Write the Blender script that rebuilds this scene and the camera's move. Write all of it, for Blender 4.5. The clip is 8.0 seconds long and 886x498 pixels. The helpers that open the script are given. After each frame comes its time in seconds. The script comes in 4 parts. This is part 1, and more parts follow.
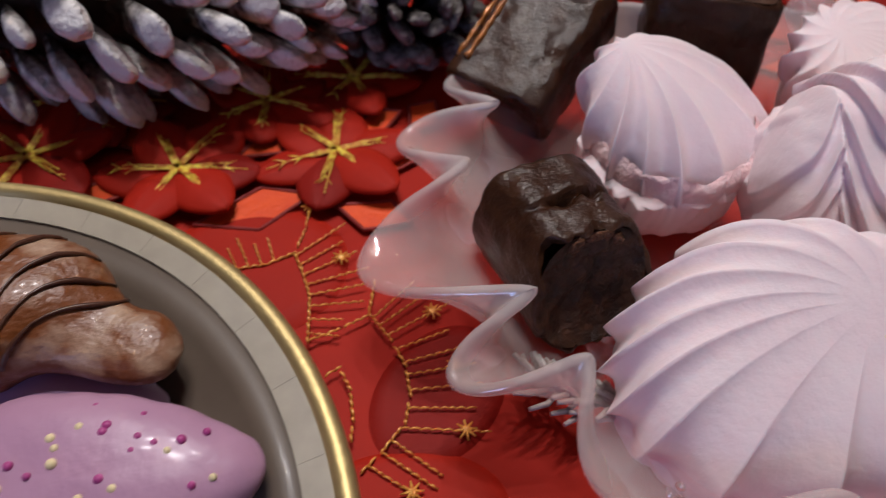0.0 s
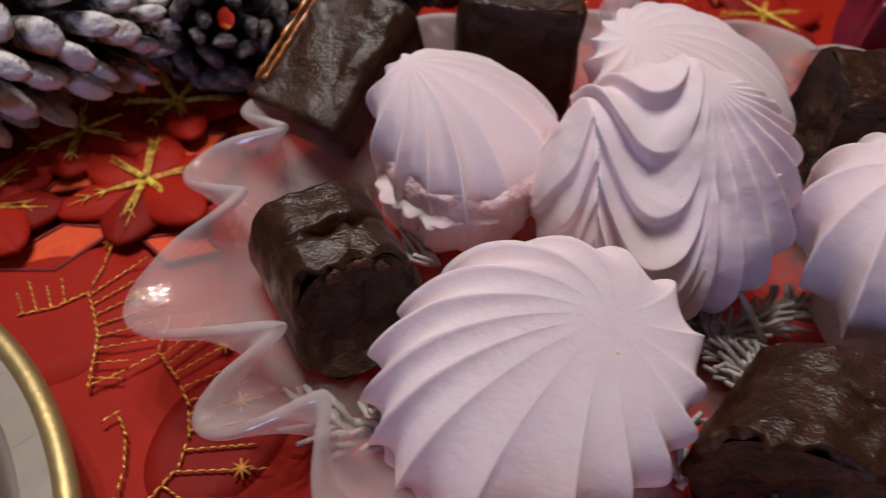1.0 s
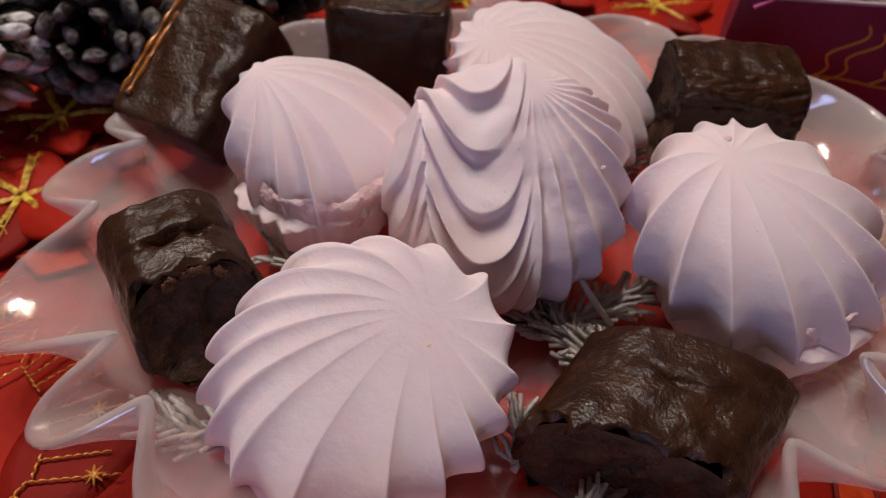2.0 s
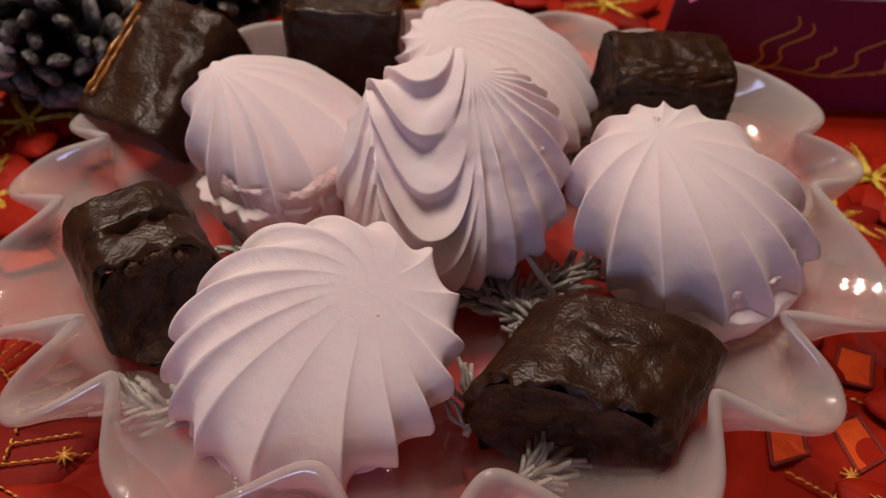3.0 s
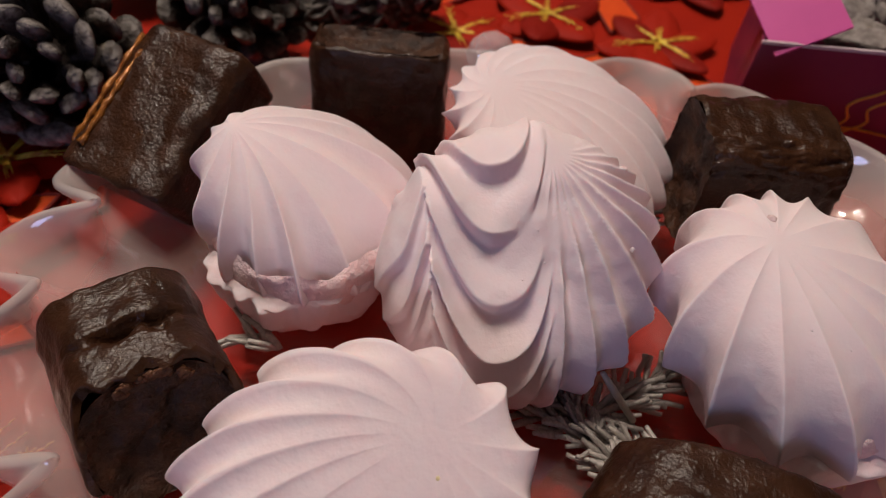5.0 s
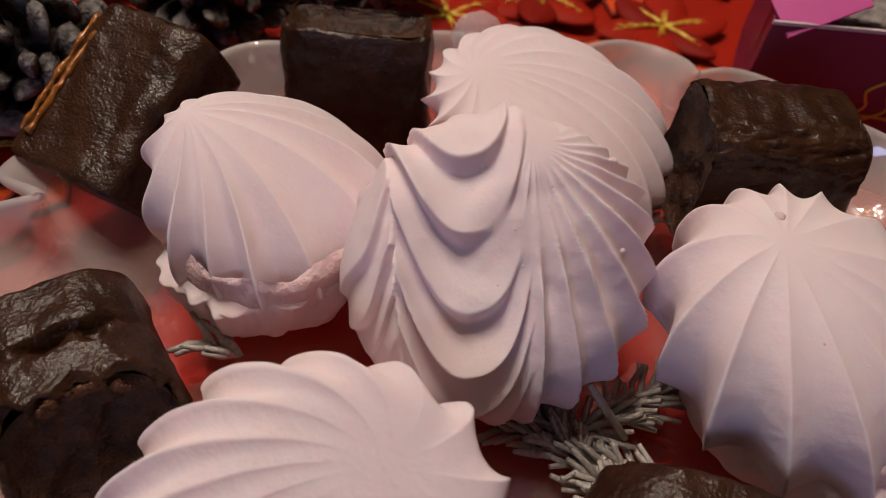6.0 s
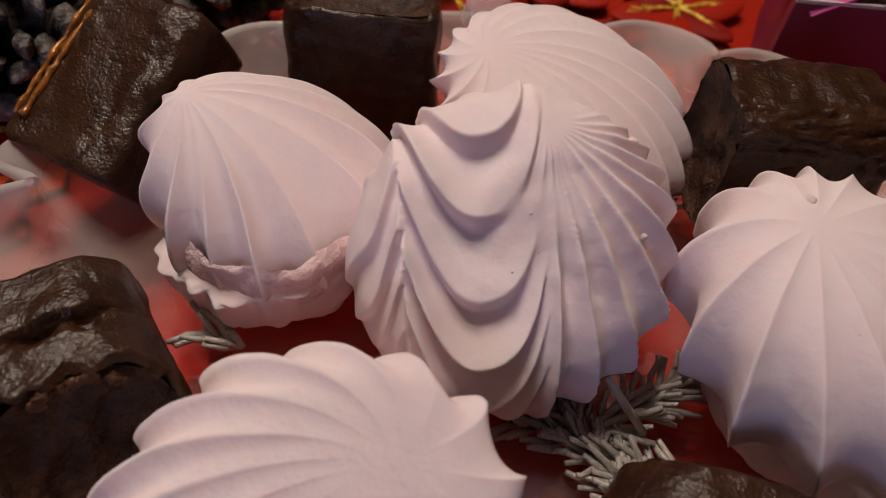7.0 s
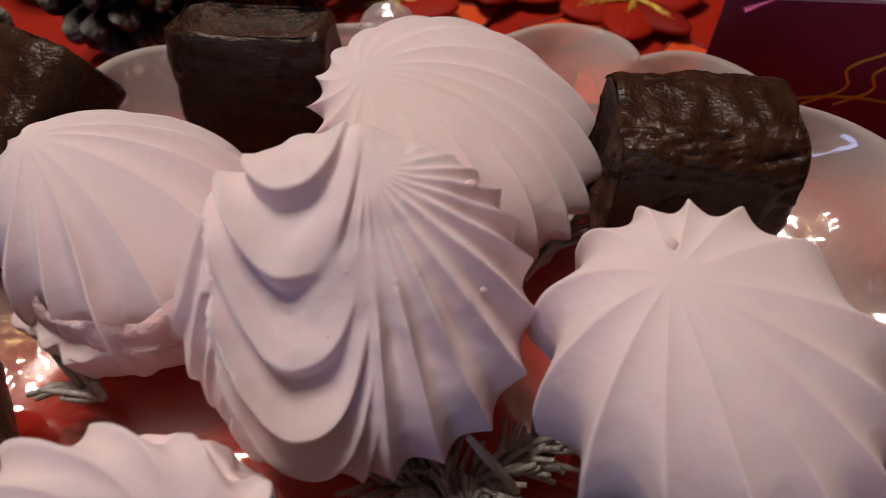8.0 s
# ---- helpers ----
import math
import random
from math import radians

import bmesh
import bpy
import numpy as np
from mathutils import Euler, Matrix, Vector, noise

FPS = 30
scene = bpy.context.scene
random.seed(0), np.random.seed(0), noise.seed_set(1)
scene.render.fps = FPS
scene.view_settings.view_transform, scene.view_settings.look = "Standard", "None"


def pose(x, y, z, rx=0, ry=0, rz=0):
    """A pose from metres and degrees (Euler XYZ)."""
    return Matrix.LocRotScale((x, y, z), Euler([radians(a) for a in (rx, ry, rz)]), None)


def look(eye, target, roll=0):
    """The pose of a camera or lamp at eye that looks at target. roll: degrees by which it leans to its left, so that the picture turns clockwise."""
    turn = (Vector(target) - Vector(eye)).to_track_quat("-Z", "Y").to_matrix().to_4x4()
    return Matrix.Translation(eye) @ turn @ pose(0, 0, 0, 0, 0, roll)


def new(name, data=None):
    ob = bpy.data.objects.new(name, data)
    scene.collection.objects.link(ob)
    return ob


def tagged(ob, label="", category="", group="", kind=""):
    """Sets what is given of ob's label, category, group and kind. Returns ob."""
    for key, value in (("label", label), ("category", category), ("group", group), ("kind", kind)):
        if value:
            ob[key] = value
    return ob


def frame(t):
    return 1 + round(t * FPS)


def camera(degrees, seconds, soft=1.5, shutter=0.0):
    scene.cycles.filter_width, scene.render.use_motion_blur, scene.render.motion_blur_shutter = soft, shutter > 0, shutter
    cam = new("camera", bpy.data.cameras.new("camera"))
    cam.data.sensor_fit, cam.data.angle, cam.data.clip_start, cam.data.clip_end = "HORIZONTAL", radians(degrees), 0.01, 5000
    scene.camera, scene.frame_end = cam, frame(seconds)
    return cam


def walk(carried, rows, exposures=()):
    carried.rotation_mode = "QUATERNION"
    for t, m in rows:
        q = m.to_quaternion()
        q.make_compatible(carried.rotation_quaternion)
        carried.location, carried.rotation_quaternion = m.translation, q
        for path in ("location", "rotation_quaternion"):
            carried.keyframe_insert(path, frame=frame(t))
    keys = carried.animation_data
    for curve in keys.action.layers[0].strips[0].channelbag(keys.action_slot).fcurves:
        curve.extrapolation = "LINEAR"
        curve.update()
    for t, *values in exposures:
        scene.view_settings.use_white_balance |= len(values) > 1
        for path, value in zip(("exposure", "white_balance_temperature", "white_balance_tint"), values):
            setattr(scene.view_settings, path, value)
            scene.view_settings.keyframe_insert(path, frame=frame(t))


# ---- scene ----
cam = camera(67.8, 8.0, soft=0.85, shutter=0.3)
cam.data.dof.use_dof, cam.data.dof.focus_distance, cam.data.dof.aperture_fstop = True, 0.168, 13.0
PATH = [
    (0, (0.021, 0.051, 0.176), (0.096, 1.383, -1.314), 5.5),
    (0.5, (0.048, 0.062, 0.178), (0.175, 1.389, -1.312), 5.5),
    (1, (0.079, 0.059, 0.184), (0.246, 1.376, -1.312), 4.9),
    (1.5, (0.107, 0.053, 0.19), (0.303, 1.361, -1.31), 4.4),
    (2, (0.121, 0.052, 0.192), (0.334, 1.354, -1.311), 3.8),
    (3.5, (0.129, 0.031, 0.198), (0.427, 1.354, -1.272), 4.4),
    (4, (0.118, 0.051, 0.201), (0.439, 1.367, -1.271), 5.6),
    (4.5, (0.112, 0.073, 0.194), (0.43, 1.387, -1.279), 6.9),
    (6, (0.129, 0.099, 0.175), (0.394, 1.392, -1.327), 6.2),
    (6.5, (0.126, 0.1, 0.171), (0.388, 1.39, -1.335), 6.3),
    (7, (0.129, 0.103, 0.168), (0.374, 1.382, -1.35), 5.6),
    (7.5, (0.15, 0.106, 0.168), (0.341, 1.383, -1.36), 3.3),
    (8, (0.176, 0.118, 0.17), (0.289, 1.365, -1.389), -0.2),
]
walk(cam, [(t, look(eye, target, roll)) for t, eye, target, roll in PATH],
     [(0, 0.10, 5450, 10), (1, 0.0, 5550, 10), (2, -0.02, 5850, 10), (3.5, -0.07, 6500, 10), (4.5, -0.03, 6150, 10), (6.5, -0.16, 6400, 10), (8, -0.22, 6200, 10)])

# ---- light ----
scene.view_settings.exposure = 0.0
world = bpy.data.worlds.new("room_air")
scene.world = world
world.use_nodes = True
world.node_tree.nodes["Background"].inputs[0].default_value = (0.9, 0.8, 0.85, 1)
world.node_tree.nodes["Background"].inputs[1].default_value = 0.003


def lamp(name, kind, at, target, power, colour, size=0.1):
    data = bpy.data.lights.new(name, kind)
    data.energy, data.color = power, colour
    if kind == "AREA":
        data.shape, data.size = "DISK", size
    else:
        data.shadow_soft_size = size
    ob = new(name, data)
    ob.matrix_world = look(at, target)
    return ob


# five bulbs of a ceiling lamp over the far side of the table, and a cool fill disk added behind the camera
for k in range(5):
    a = k * math.tau / 5
    lamp("ceiling_bulb", "POINT", (-0.05 + 0.16 * math.cos(a), 0.58 + 0.16 * math.sin(a), 1.22), (0, 0, 0), 10.8, (1.0, 0.86, 0.72), 0.014)
lamp("cool_fill_light", "AREA", (-1.15, -2.17, 0.72), (-1.15, 0.2, 0.55), 12.0, (0.50, 0.58, 1.0), 1.1)


# ---- materials ----
def material(name, colour, rough=0.5, metal=0.0, coat=0.0, sss=0.0, second=None, scale=80.0, mix=0.5, bump=0.0, bump_scale=300.0,
             fine=0.0, fine_scale=1500.0, transmission=0.0, alpha=1.0, sheen=0.0, gloss=0.5):
    """A principled material: two colours mixed by noise, relief at two scales. Scales are per metre."""
    m = bpy.data.materials.new(name)
    m.use_nodes = True
    n, l = m.node_tree.nodes, m.node_tree.links
    p = n["Principled BSDF"]
    p.inputs["Base Color"].default_value = (*colour, 1)
    p.inputs["Roughness"].default_value = rough
    p.inputs["Metallic"].default_value = metal
    p.inputs["Specular IOR Level"].default_value = gloss
    p.inputs["Coat Weight"].default_value = coat
    p.inputs["Coat Roughness"].default_value = 0.12
    p.inputs["Transmission Weight"].default_value = transmission
    p.inputs["Alpha"].default_value = alpha
    p.inputs["Sheen Weight"].default_value = sheen
    if sss:
        p.inputs["Subsurface Weight"].default_value = sss
        p.inputs["Subsurface Radius"].default_value = (1.0, 0.55, 0.5)
        p.inputs["Subsurface Scale"].default_value = 0.004
    tc = n.new("ShaderNodeTexCoord")
    if second:
        t = n.new("ShaderNodeTexNoise")
        t.inputs["Scale"].default_value, t.inputs["Detail"].default_value = scale, 6
        r = n.new("ShaderNodeValToRGB")
        r.color_ramp.elements[0].position, r.color_ramp.elements[1].position = 0.5 - mix / 2, 0.5 + mix / 2
        r.color_ramp.elements[0].color, r.color_ramp.elements[1].color = (*colour, 1), (*second, 1)
        l.new(tc.outputs["Object"], t.inputs["Vector"])
        l.new(t.outputs["Fac"], r.inputs["Fac"])
        l.new(r.outputs["Color"], p.inputs["Base Color"])
    normal = None
    for amount, size in ((bump, bump_scale), (fine, fine_scale)):
        if amount:
            t = n.new("ShaderNodeTexNoise")
            t.inputs["Scale"].default_value, t.inputs["Detail"].default_value = size, 4
            b = n.new("ShaderNodeBump")
            b.inputs["Strength"].default_value, b.inputs["Distance"].default_value = 1.0, amount
            l.new(tc.outputs["Object"], t.inputs["Vector"])
            l.new(t.outputs["Fac"], b.inputs["Height"])
            if normal:
                l.new(normal, b.inputs["Normal"])
            normal = b.outputs["Normal"]
    if normal:
        l.new(normal, p.inputs["Normal"])
    return m


ZEFIR = material("pink_zefir", (0.80, 0.64, 0.67), 0.8, sss=0.25, second=(0.83, 0.69, 0.71), scale=60, bump=0.0005, bump_scale=190, fine=0.00004, fine_scale=1500)
ZEFIR_CRUMB = material("zefir_crumb", (0.78, 0.52, 0.53), 0.9, sss=0.25, second=(0.84, 0.62, 0.62), scale=300, bump=0.0012, bump_scale=500)
CHOC = material("chocolate_glaze", (0.024, 0.008, 0.0032), 0.30, second=(0.046, 0.017, 0.007), scale=130, mix=0.30, bump=0.0006, bump_scale=280, fine=0.00032, fine_scale=1000, gloss=0.32)
CHOC_CUT = material("cut_chocolate", (0.026, 0.010, 0.005), 0.5, gloss=0.35, second=(0.07, 0.027, 0.012), scale=160, mix=0.25, bump=0.002, bump_scale=260, fine=0.0005, fine_scale=1200)
FILLING = material("brown_filling", (0.20, 0.070, 0.020), 0.6, second=(0.04, 0.014, 0.006), scale=400, bump=0.0008, bump_scale=800)
BRIGHT = material("bright_silver", (0.75, 0.74, 0.72), 0.15, metal=1.0, second=(0.65, 0.64, 0.62), scale=400)
# amber that stands in for warm lamplight reflected on a chocolate edge
EDGE_GLINT = material("warm_edge_glint", (0.42, 0.15, 0.02), 0.25, metal=0.3, coat=0.6, second=(0.20, 0.06, 0.01), scale=300, bump=0.0006, bump_scale=600)
SATIN = material("red_satin", (0.37, 0.014, 0.002), 0.6, gloss=0.16, second=(0.32, 0.011, 0.003), scale=30, bump=0.0004, bump_scale=90, fine=0.00008, fine_scale=4200)
SATIN_DARK = material("dark_red_satin", (0.19, 0.006, 0.002), 0.6, gloss=0.16, second=(0.25, 0.008, 0.003), scale=40, bump=0.0004, bump_scale=120, fine=0.00008, fine_scale=4200)
ORGANZA = material("orange_organza", (0.80, 0.095, 0.010), 0.5, gloss=0.3, second=(0.66, 0.06, 0.008), scale=120, bump=0.0005, bump_scale=400, fine=0.0001, fine_scale=3000)
CORD = material("dark_red_cord", (0.19, 0.010, 0.008), 0.55, second=(0.27, 0.015, 0.01), scale=700, bump=0.0004, bump_scale=1800)
GOLD_THREAD = material("gold_thread", (0.95, 0.52, 0.10), 0.32, metal=0.15, gloss=0.9, second=(0.70, 0.25, 0.03), scale=500, mix=0.3, bump=0.0001, bump_scale=2500)
LIME_THREAD = material("yellow_gold_thread", (0.92, 0.74, 0.08), 0.38, metal=0.1, gloss=0.8, second=(0.62, 0.24, 0.02), scale=420, mix=0.2, bump=0.0002, bump_scale=2500)
GOLD_RIM = material("brushed_gold", (0.62, 0.47, 0.20), 0.50, metal=0.85, second=(0.52, 0.40, 0.18), scale=150, bump=0.0002, bump_scale=500)
PEARL = material("pearl_inlay", (0.44, 0.39, 0.31), 0.4, coat=0.15, second=(0.33, 0.29, 0.23), scale=120, mix=0.7)
TAUPE = material("taupe_lacquer", (0.085, 0.060, 0.044), 0.5, coat=0.10, second=(0.145, 0.11, 0.082), scale=40, mix=0.7)
SILVER = material("silver_glitter", (0.56, 0.51, 0.47), 0.5, metal=0.3, second=(0.34, 0.30, 0.27), scale=900, bump=0.0003, bump_scale=2000)
PALE_NEEDLE = material("pale_needle", (0.66, 0.60, 0.52), 0.5, second=(0.52, 0.46, 0.40), scale=500, bump=0.0002, bump_scale=1200)
CONE_CORE = material("cone_core", (0.018, 0.010, 0.007), 0.85, second=(0.03, 0.018, 0.012), scale=200, bump=0.001, bump_scale=400)
BOX_PURPLE = material("purple_card", (0.17, 0.016, 0.062), 0.38, second=(0.20, 0.018, 0.07), scale=40, bump=0.0002, bump_scale=300)
BOX_PINK = material("pink_card", (0.62, 0.07, 0.30), 0.5, second=(0.55, 0.06, 0.27), scale=60)
BOX_EDGE = material("pale_card_edge", (0.62, 0.50, 0.52), 0.7, second=(0.55, 0.42, 0.45), scale=200)
GOLD_PRINT = material("gold_print", (0.78, 0.42, 0.05), 0.4, metal=0.4, second=(0.82, 0.48, 0.08), scale=200)
WALL = material("warm_plaster", (0.20, 0.16, 0.135), 0.9, second=(0.18, 0.145, 0.12), scale=3, bump=0.001, bump_scale=60)
WOOD = material("table_wood", (0.16, 0.08, 0.04), 0.45, second=(0.22, 0.11, 0.06), scale=12, bump=0.0004, bump_scale=80)
COOKIE = material("glazed_gingerbread", (0.17, 0.048, 0.008), 0.42, coat=0.12, second=(0.46, 0.31, 0.21), scale=75, mix=0.26, bump=0.0014, bump_scale=170, fine=0.0001, fine_scale=900)
for node in COOKIE.node_tree.nodes:
    if node.type == "VALTORGB":
        node.color_ramp.elements[1].position, node.color_ramp.elements[0].position = 0.72, 0.52
PINK_ICING = material("pink_icing", (0.40, 0.21, 0.33), 0.42, coat=0.12, second=(0.48, 0.27, 0.39), scale=50, mix=0.8, bump=0.0008, bump_scale=90)
LILAC_ICING = material("lilac_icing", (0.42, 0.27, 0.50), 0.4, coat=0.3, second=(0.48, 0.32, 0.55), scale=50)
CREAM_BEAD = material("cream_sugar_bead", (0.80, 0.66, 0.36), 0.4)
MAGENTA_BEAD = material("magenta_sugar_bead", (0.40, 0.05, 0.22), 0.4)
STRIPE = material("chocolate_stripe", (0.07, 0.025, 0.012), 0.35)
WAFER = material("grey_brown_wafers", (0.14, 0.11, 0.10), 0.7, second=(0.30, 0.26, 0.24), scale=250, mix=0.3, bump=0.002, bump_scale=300)


def frost_material(low=0.74, high=0.98, white=(0.22, 0.185, 0.165, 1)):
    """A pine-cone scale: dark brown, brushed with white towards its tip."""
    m = material("frosted_scale", (0.05, 0.027, 0.017), 0.65, bump=0.0026, bump_scale=190, fine=0.0004, fine_scale=900)
    n, l = m.node_tree.nodes, m.node_tree.links
    at = n.new("ShaderNodeTexCoord")
    sep = n.new("ShaderNodeSeparateXYZ")
    t = n.new("ShaderNodeTexNoise")
    t.inputs["Scale"].default_value = 210
    add = n.new("ShaderNodeMath")
    add.operation = "MULTIPLY_ADD"
    add.inputs[1].default_value = 0.9
    mx = n.new("ShaderNodeValToRGB")
    e = mx.color_ramp.elements
    e[0].position, e[1].position = low, high
    e[0].color, e[1].color = (0.022, 0.012, 0.008, 1), white
    l.new(at.outputs["Generated"], sep.inputs[0])
    l.new(at.outputs["Object"], t.inputs["Vector"])
    l.new(t.outputs["Fac"], add.inputs[0])
    l.new(sep.outputs["Y"], add.inputs[2])
    half = n.new("ShaderNodeMath")
    half.operation = "MULTIPLY"
    half.inputs[1].default_value = 0.62
    l.new(add.outputs[0], half.inputs[0])
    l.new(half.outputs[0], mx.inputs["Fac"])
    l.new(mx.outputs["Color"], n["Principled BSDF"].inputs["Base Color"])
    return m


FROST = frost_material(0.72, 1.00, (0.27, 0.235, 0.215, 1))
FROST_HEAVY = frost_material(0.50, 0.78, (0.78, 0.73, 0.70, 1))


def glass_material(name, body, clear, share, rough, heart_clear=0.0, crest=0.0):
    """Milky opal glass: part clear, part white body that lets light through, with a polished skin."""
    m = bpy.data.materials.new(name)
    m.use_nodes = True
    n, l = m.node_tree.nodes, m.node_tree.links
    p = n["Principled BSDF"]
    p.inputs["Base Color"].default_value = (*body, 1)
    p.inputs["Roughness"].default_value = rough
    p.inputs["IOR"].default_value = 1.5
    tr = n.new("ShaderNodeBsdfTranslucent")
    tr.inputs["Color"].default_value = (*body, 1)
    mix1 = n.new("ShaderNodeMixShader")
    mix1.inputs[0].default_value = 0.35
    cl = n.new("ShaderNodeBsdfTransparent")
    cl.inputs["Color"].default_value = (*clear, 1)
    mix2 = n.new("ShaderNodeMixShader")
    t = n.new("ShaderNodeTexNoise")
    t.inputs["Scale"].default_value = 28
    tc = n.new("ShaderNodeTexCoord")
    r = n.new("ShaderNodeMapRange")
    r.inputs["From Min"].default_value, r.inputs["From Max"].default_value = 0.3, 0.7
    r.inputs["To Min"].default_value, r.inputs["To Max"].default_value = share - 0.08, share + 0.08
    l.new(tc.outputs["Object"], t.inputs["Vector"])
    l.new(t.outputs["Fac"], r.inputs["Value"])
    l.new(p.outputs[0], mix1.inputs[1])
    l.new(tr.outputs[0], mix1.inputs[2])
    heart = n.new("ShaderNodeVectorMath")
    heart.operation = "DISTANCE"
    heart.inputs[1].default_value = (0.155, 0.195, 0.0)
    clear_by = n.new("ShaderNodeMapRange")
    clear_by.inputs["From Min"].default_value, clear_by.inputs["From Max"].default_value = 0.088, 0.124
    clear_by.inputs["To Min"].default_value, clear_by.inputs["To Max"].default_value = heart_clear, 0.0
    plus = n.new("ShaderNodeMath")
    plus.operation = "ADD"
    l.new(tc.outputs["Object"], heart.inputs[0])
    l.new(heart.outputs["Value"], clear_by.inputs["Value"])
    l.new(clear_by.outputs[0], plus.inputs[0])
    l.new(r.outputs[0], plus.inputs[1])
    # the whiteness light gives the ruffle's crests, put into the glass by height
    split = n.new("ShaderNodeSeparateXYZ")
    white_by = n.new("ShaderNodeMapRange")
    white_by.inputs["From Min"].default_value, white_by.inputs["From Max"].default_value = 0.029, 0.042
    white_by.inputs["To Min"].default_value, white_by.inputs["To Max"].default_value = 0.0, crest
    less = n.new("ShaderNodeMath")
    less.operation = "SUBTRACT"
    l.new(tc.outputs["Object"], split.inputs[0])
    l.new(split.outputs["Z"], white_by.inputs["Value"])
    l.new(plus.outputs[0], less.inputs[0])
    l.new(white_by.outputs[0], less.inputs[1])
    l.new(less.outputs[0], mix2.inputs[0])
    l.new(mix1.outputs[0], mix2.inputs[1])
    l.new(cl.outputs[0], mix2.inputs[2])
    gl = n.new("ShaderNodeBsdfGlossy")
    gl.inputs["Color"].default_value, gl.inputs["Roughness"].default_value = (0.11, 0.11, 0.11, 1), 0.02
    lump = n.new("ShaderNodeTexNoise")
    lump.inputs["Scale"].default_value, lump.inputs["Detail"].default_value = 95, 1
    relief = n.new("ShaderNodeBump")
    relief.inputs["Distance"].default_value = 0.0005
    l.new(tc.outputs["Object"], lump.inputs["Vector"])
    l.new(lump.outputs["Fac"], relief.inputs["Height"])
    l.new(relief.outputs["Normal"], gl.inputs["Normal"])
    add = n.new("ShaderNodeAddShader")
    l.new(mix2.outputs[0], add.inputs[0])
    l.new(gl.outputs[0], add.inputs[1])
    l.new(add.outputs[0], n["Material Output"].inputs["Surface"])
    return m


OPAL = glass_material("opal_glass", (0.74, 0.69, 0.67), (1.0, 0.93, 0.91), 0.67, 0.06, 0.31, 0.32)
CRYSTAL = glass_material("clear_crystal", (0.80, 0.80, 0.82), (1.0, 1.0, 1.0), 0.7, 0.05)


# ---- mesh helpers ----
def mesh_from(name, verts, faces, mat, smooth=True):
    me = bpy.data.meshes.new(name)
    me.from_pydata([tuple(map(float, v)) for v in verts], [], [tuple(map(int, f)) for f in faces])
    me.materials.append(mat)
    me.polygons.foreach_set("use_smooth", [smooth] * len(me.polygons))
    me.update()
    return me


def grid_faces(rows, cols, around=True, start=0):
    out = []
    for i in range(rows - 1):
        for j in range(cols if around else cols - 1):
            k = (j + 1) % cols
            out.append((start + i * cols + j, start + i * cols + k, start + (i + 1) * cols + k, start + (i + 1) * cols + j))
    return out


def link(name, me, parent=None, m=None, label=""):
    ob = new(name, me)
    if parent:
        ob.parent = parent
    if m is not None:
        ob.matrix_basis = m
    return tagged(ob, label)


def bm_mesh(name, bm, mat, smooth=True):
    me = bpy.data.meshes.new(name)
    bm.to_mesh(me)
    bm.free()
    me.materials.append(mat)
    me.polygons.foreach_set("use_smooth", [smooth] * len(me.polygons))
    return me


def wave(p, scale, octaves=3):
    return noise.fractal(Vector(p) * scale, 1.0, 2.0, octaves)


def tube_data(path, radius, sides=6):
    """Vertices and faces of a tube along a line of points; radius may be a list."""
    pts = [Vector(p) for p in path]
    verts, faces = [], []
    up = Vector((0.13, 0.21, 1)).normalized()
    for i, p in enumerate(pts):
        d = (pts[min(i + 1, len(pts) - 1)] - pts[max(i - 1, 0)]).normalized()
        a = d.cross(up)
        a = a.normalized() if a.length > 1e-6 else Vector((1, 0, 0))
        b = a.cross(d)
        r = radius[i] if isinstance(radius, (list, tuple)) else radius
        for s in range(sides):
            t = math.tau * s / sides
            verts.append(p + (a * math.cos(t) + b * math.sin(t)) * r)
    faces += grid_faces(len(pts), sides)
    faces.append(tuple(range(sides - 1, -1, -1)))
    faces.append(tuple(range((len(pts) - 1) * sides, len(pts) * sides)))
    return verts, faces


def join(chunks):
    verts, faces = [], []
    for v, f in chunks:
        k = len(verts)
        verts += v
        faces += [tuple(i + k for i in q) for q in f]
    return verts, faces


def box_bm(sx, sy, sz, bevel=0.0, segments=2, at=(0, 0, 0)):
    bm = bmesh.new()
    bmesh.ops.create_cube(bm, size=1, matrix=Matrix.Translation(at) @ Matrix.Diagonal((sx, sy, sz, 1)))
    if bevel:
        bmesh.ops.bevel(bm, geom=bm.edges[:], offset=bevel, segments=segments, profile=0.5, affect="EDGES")
    return bm


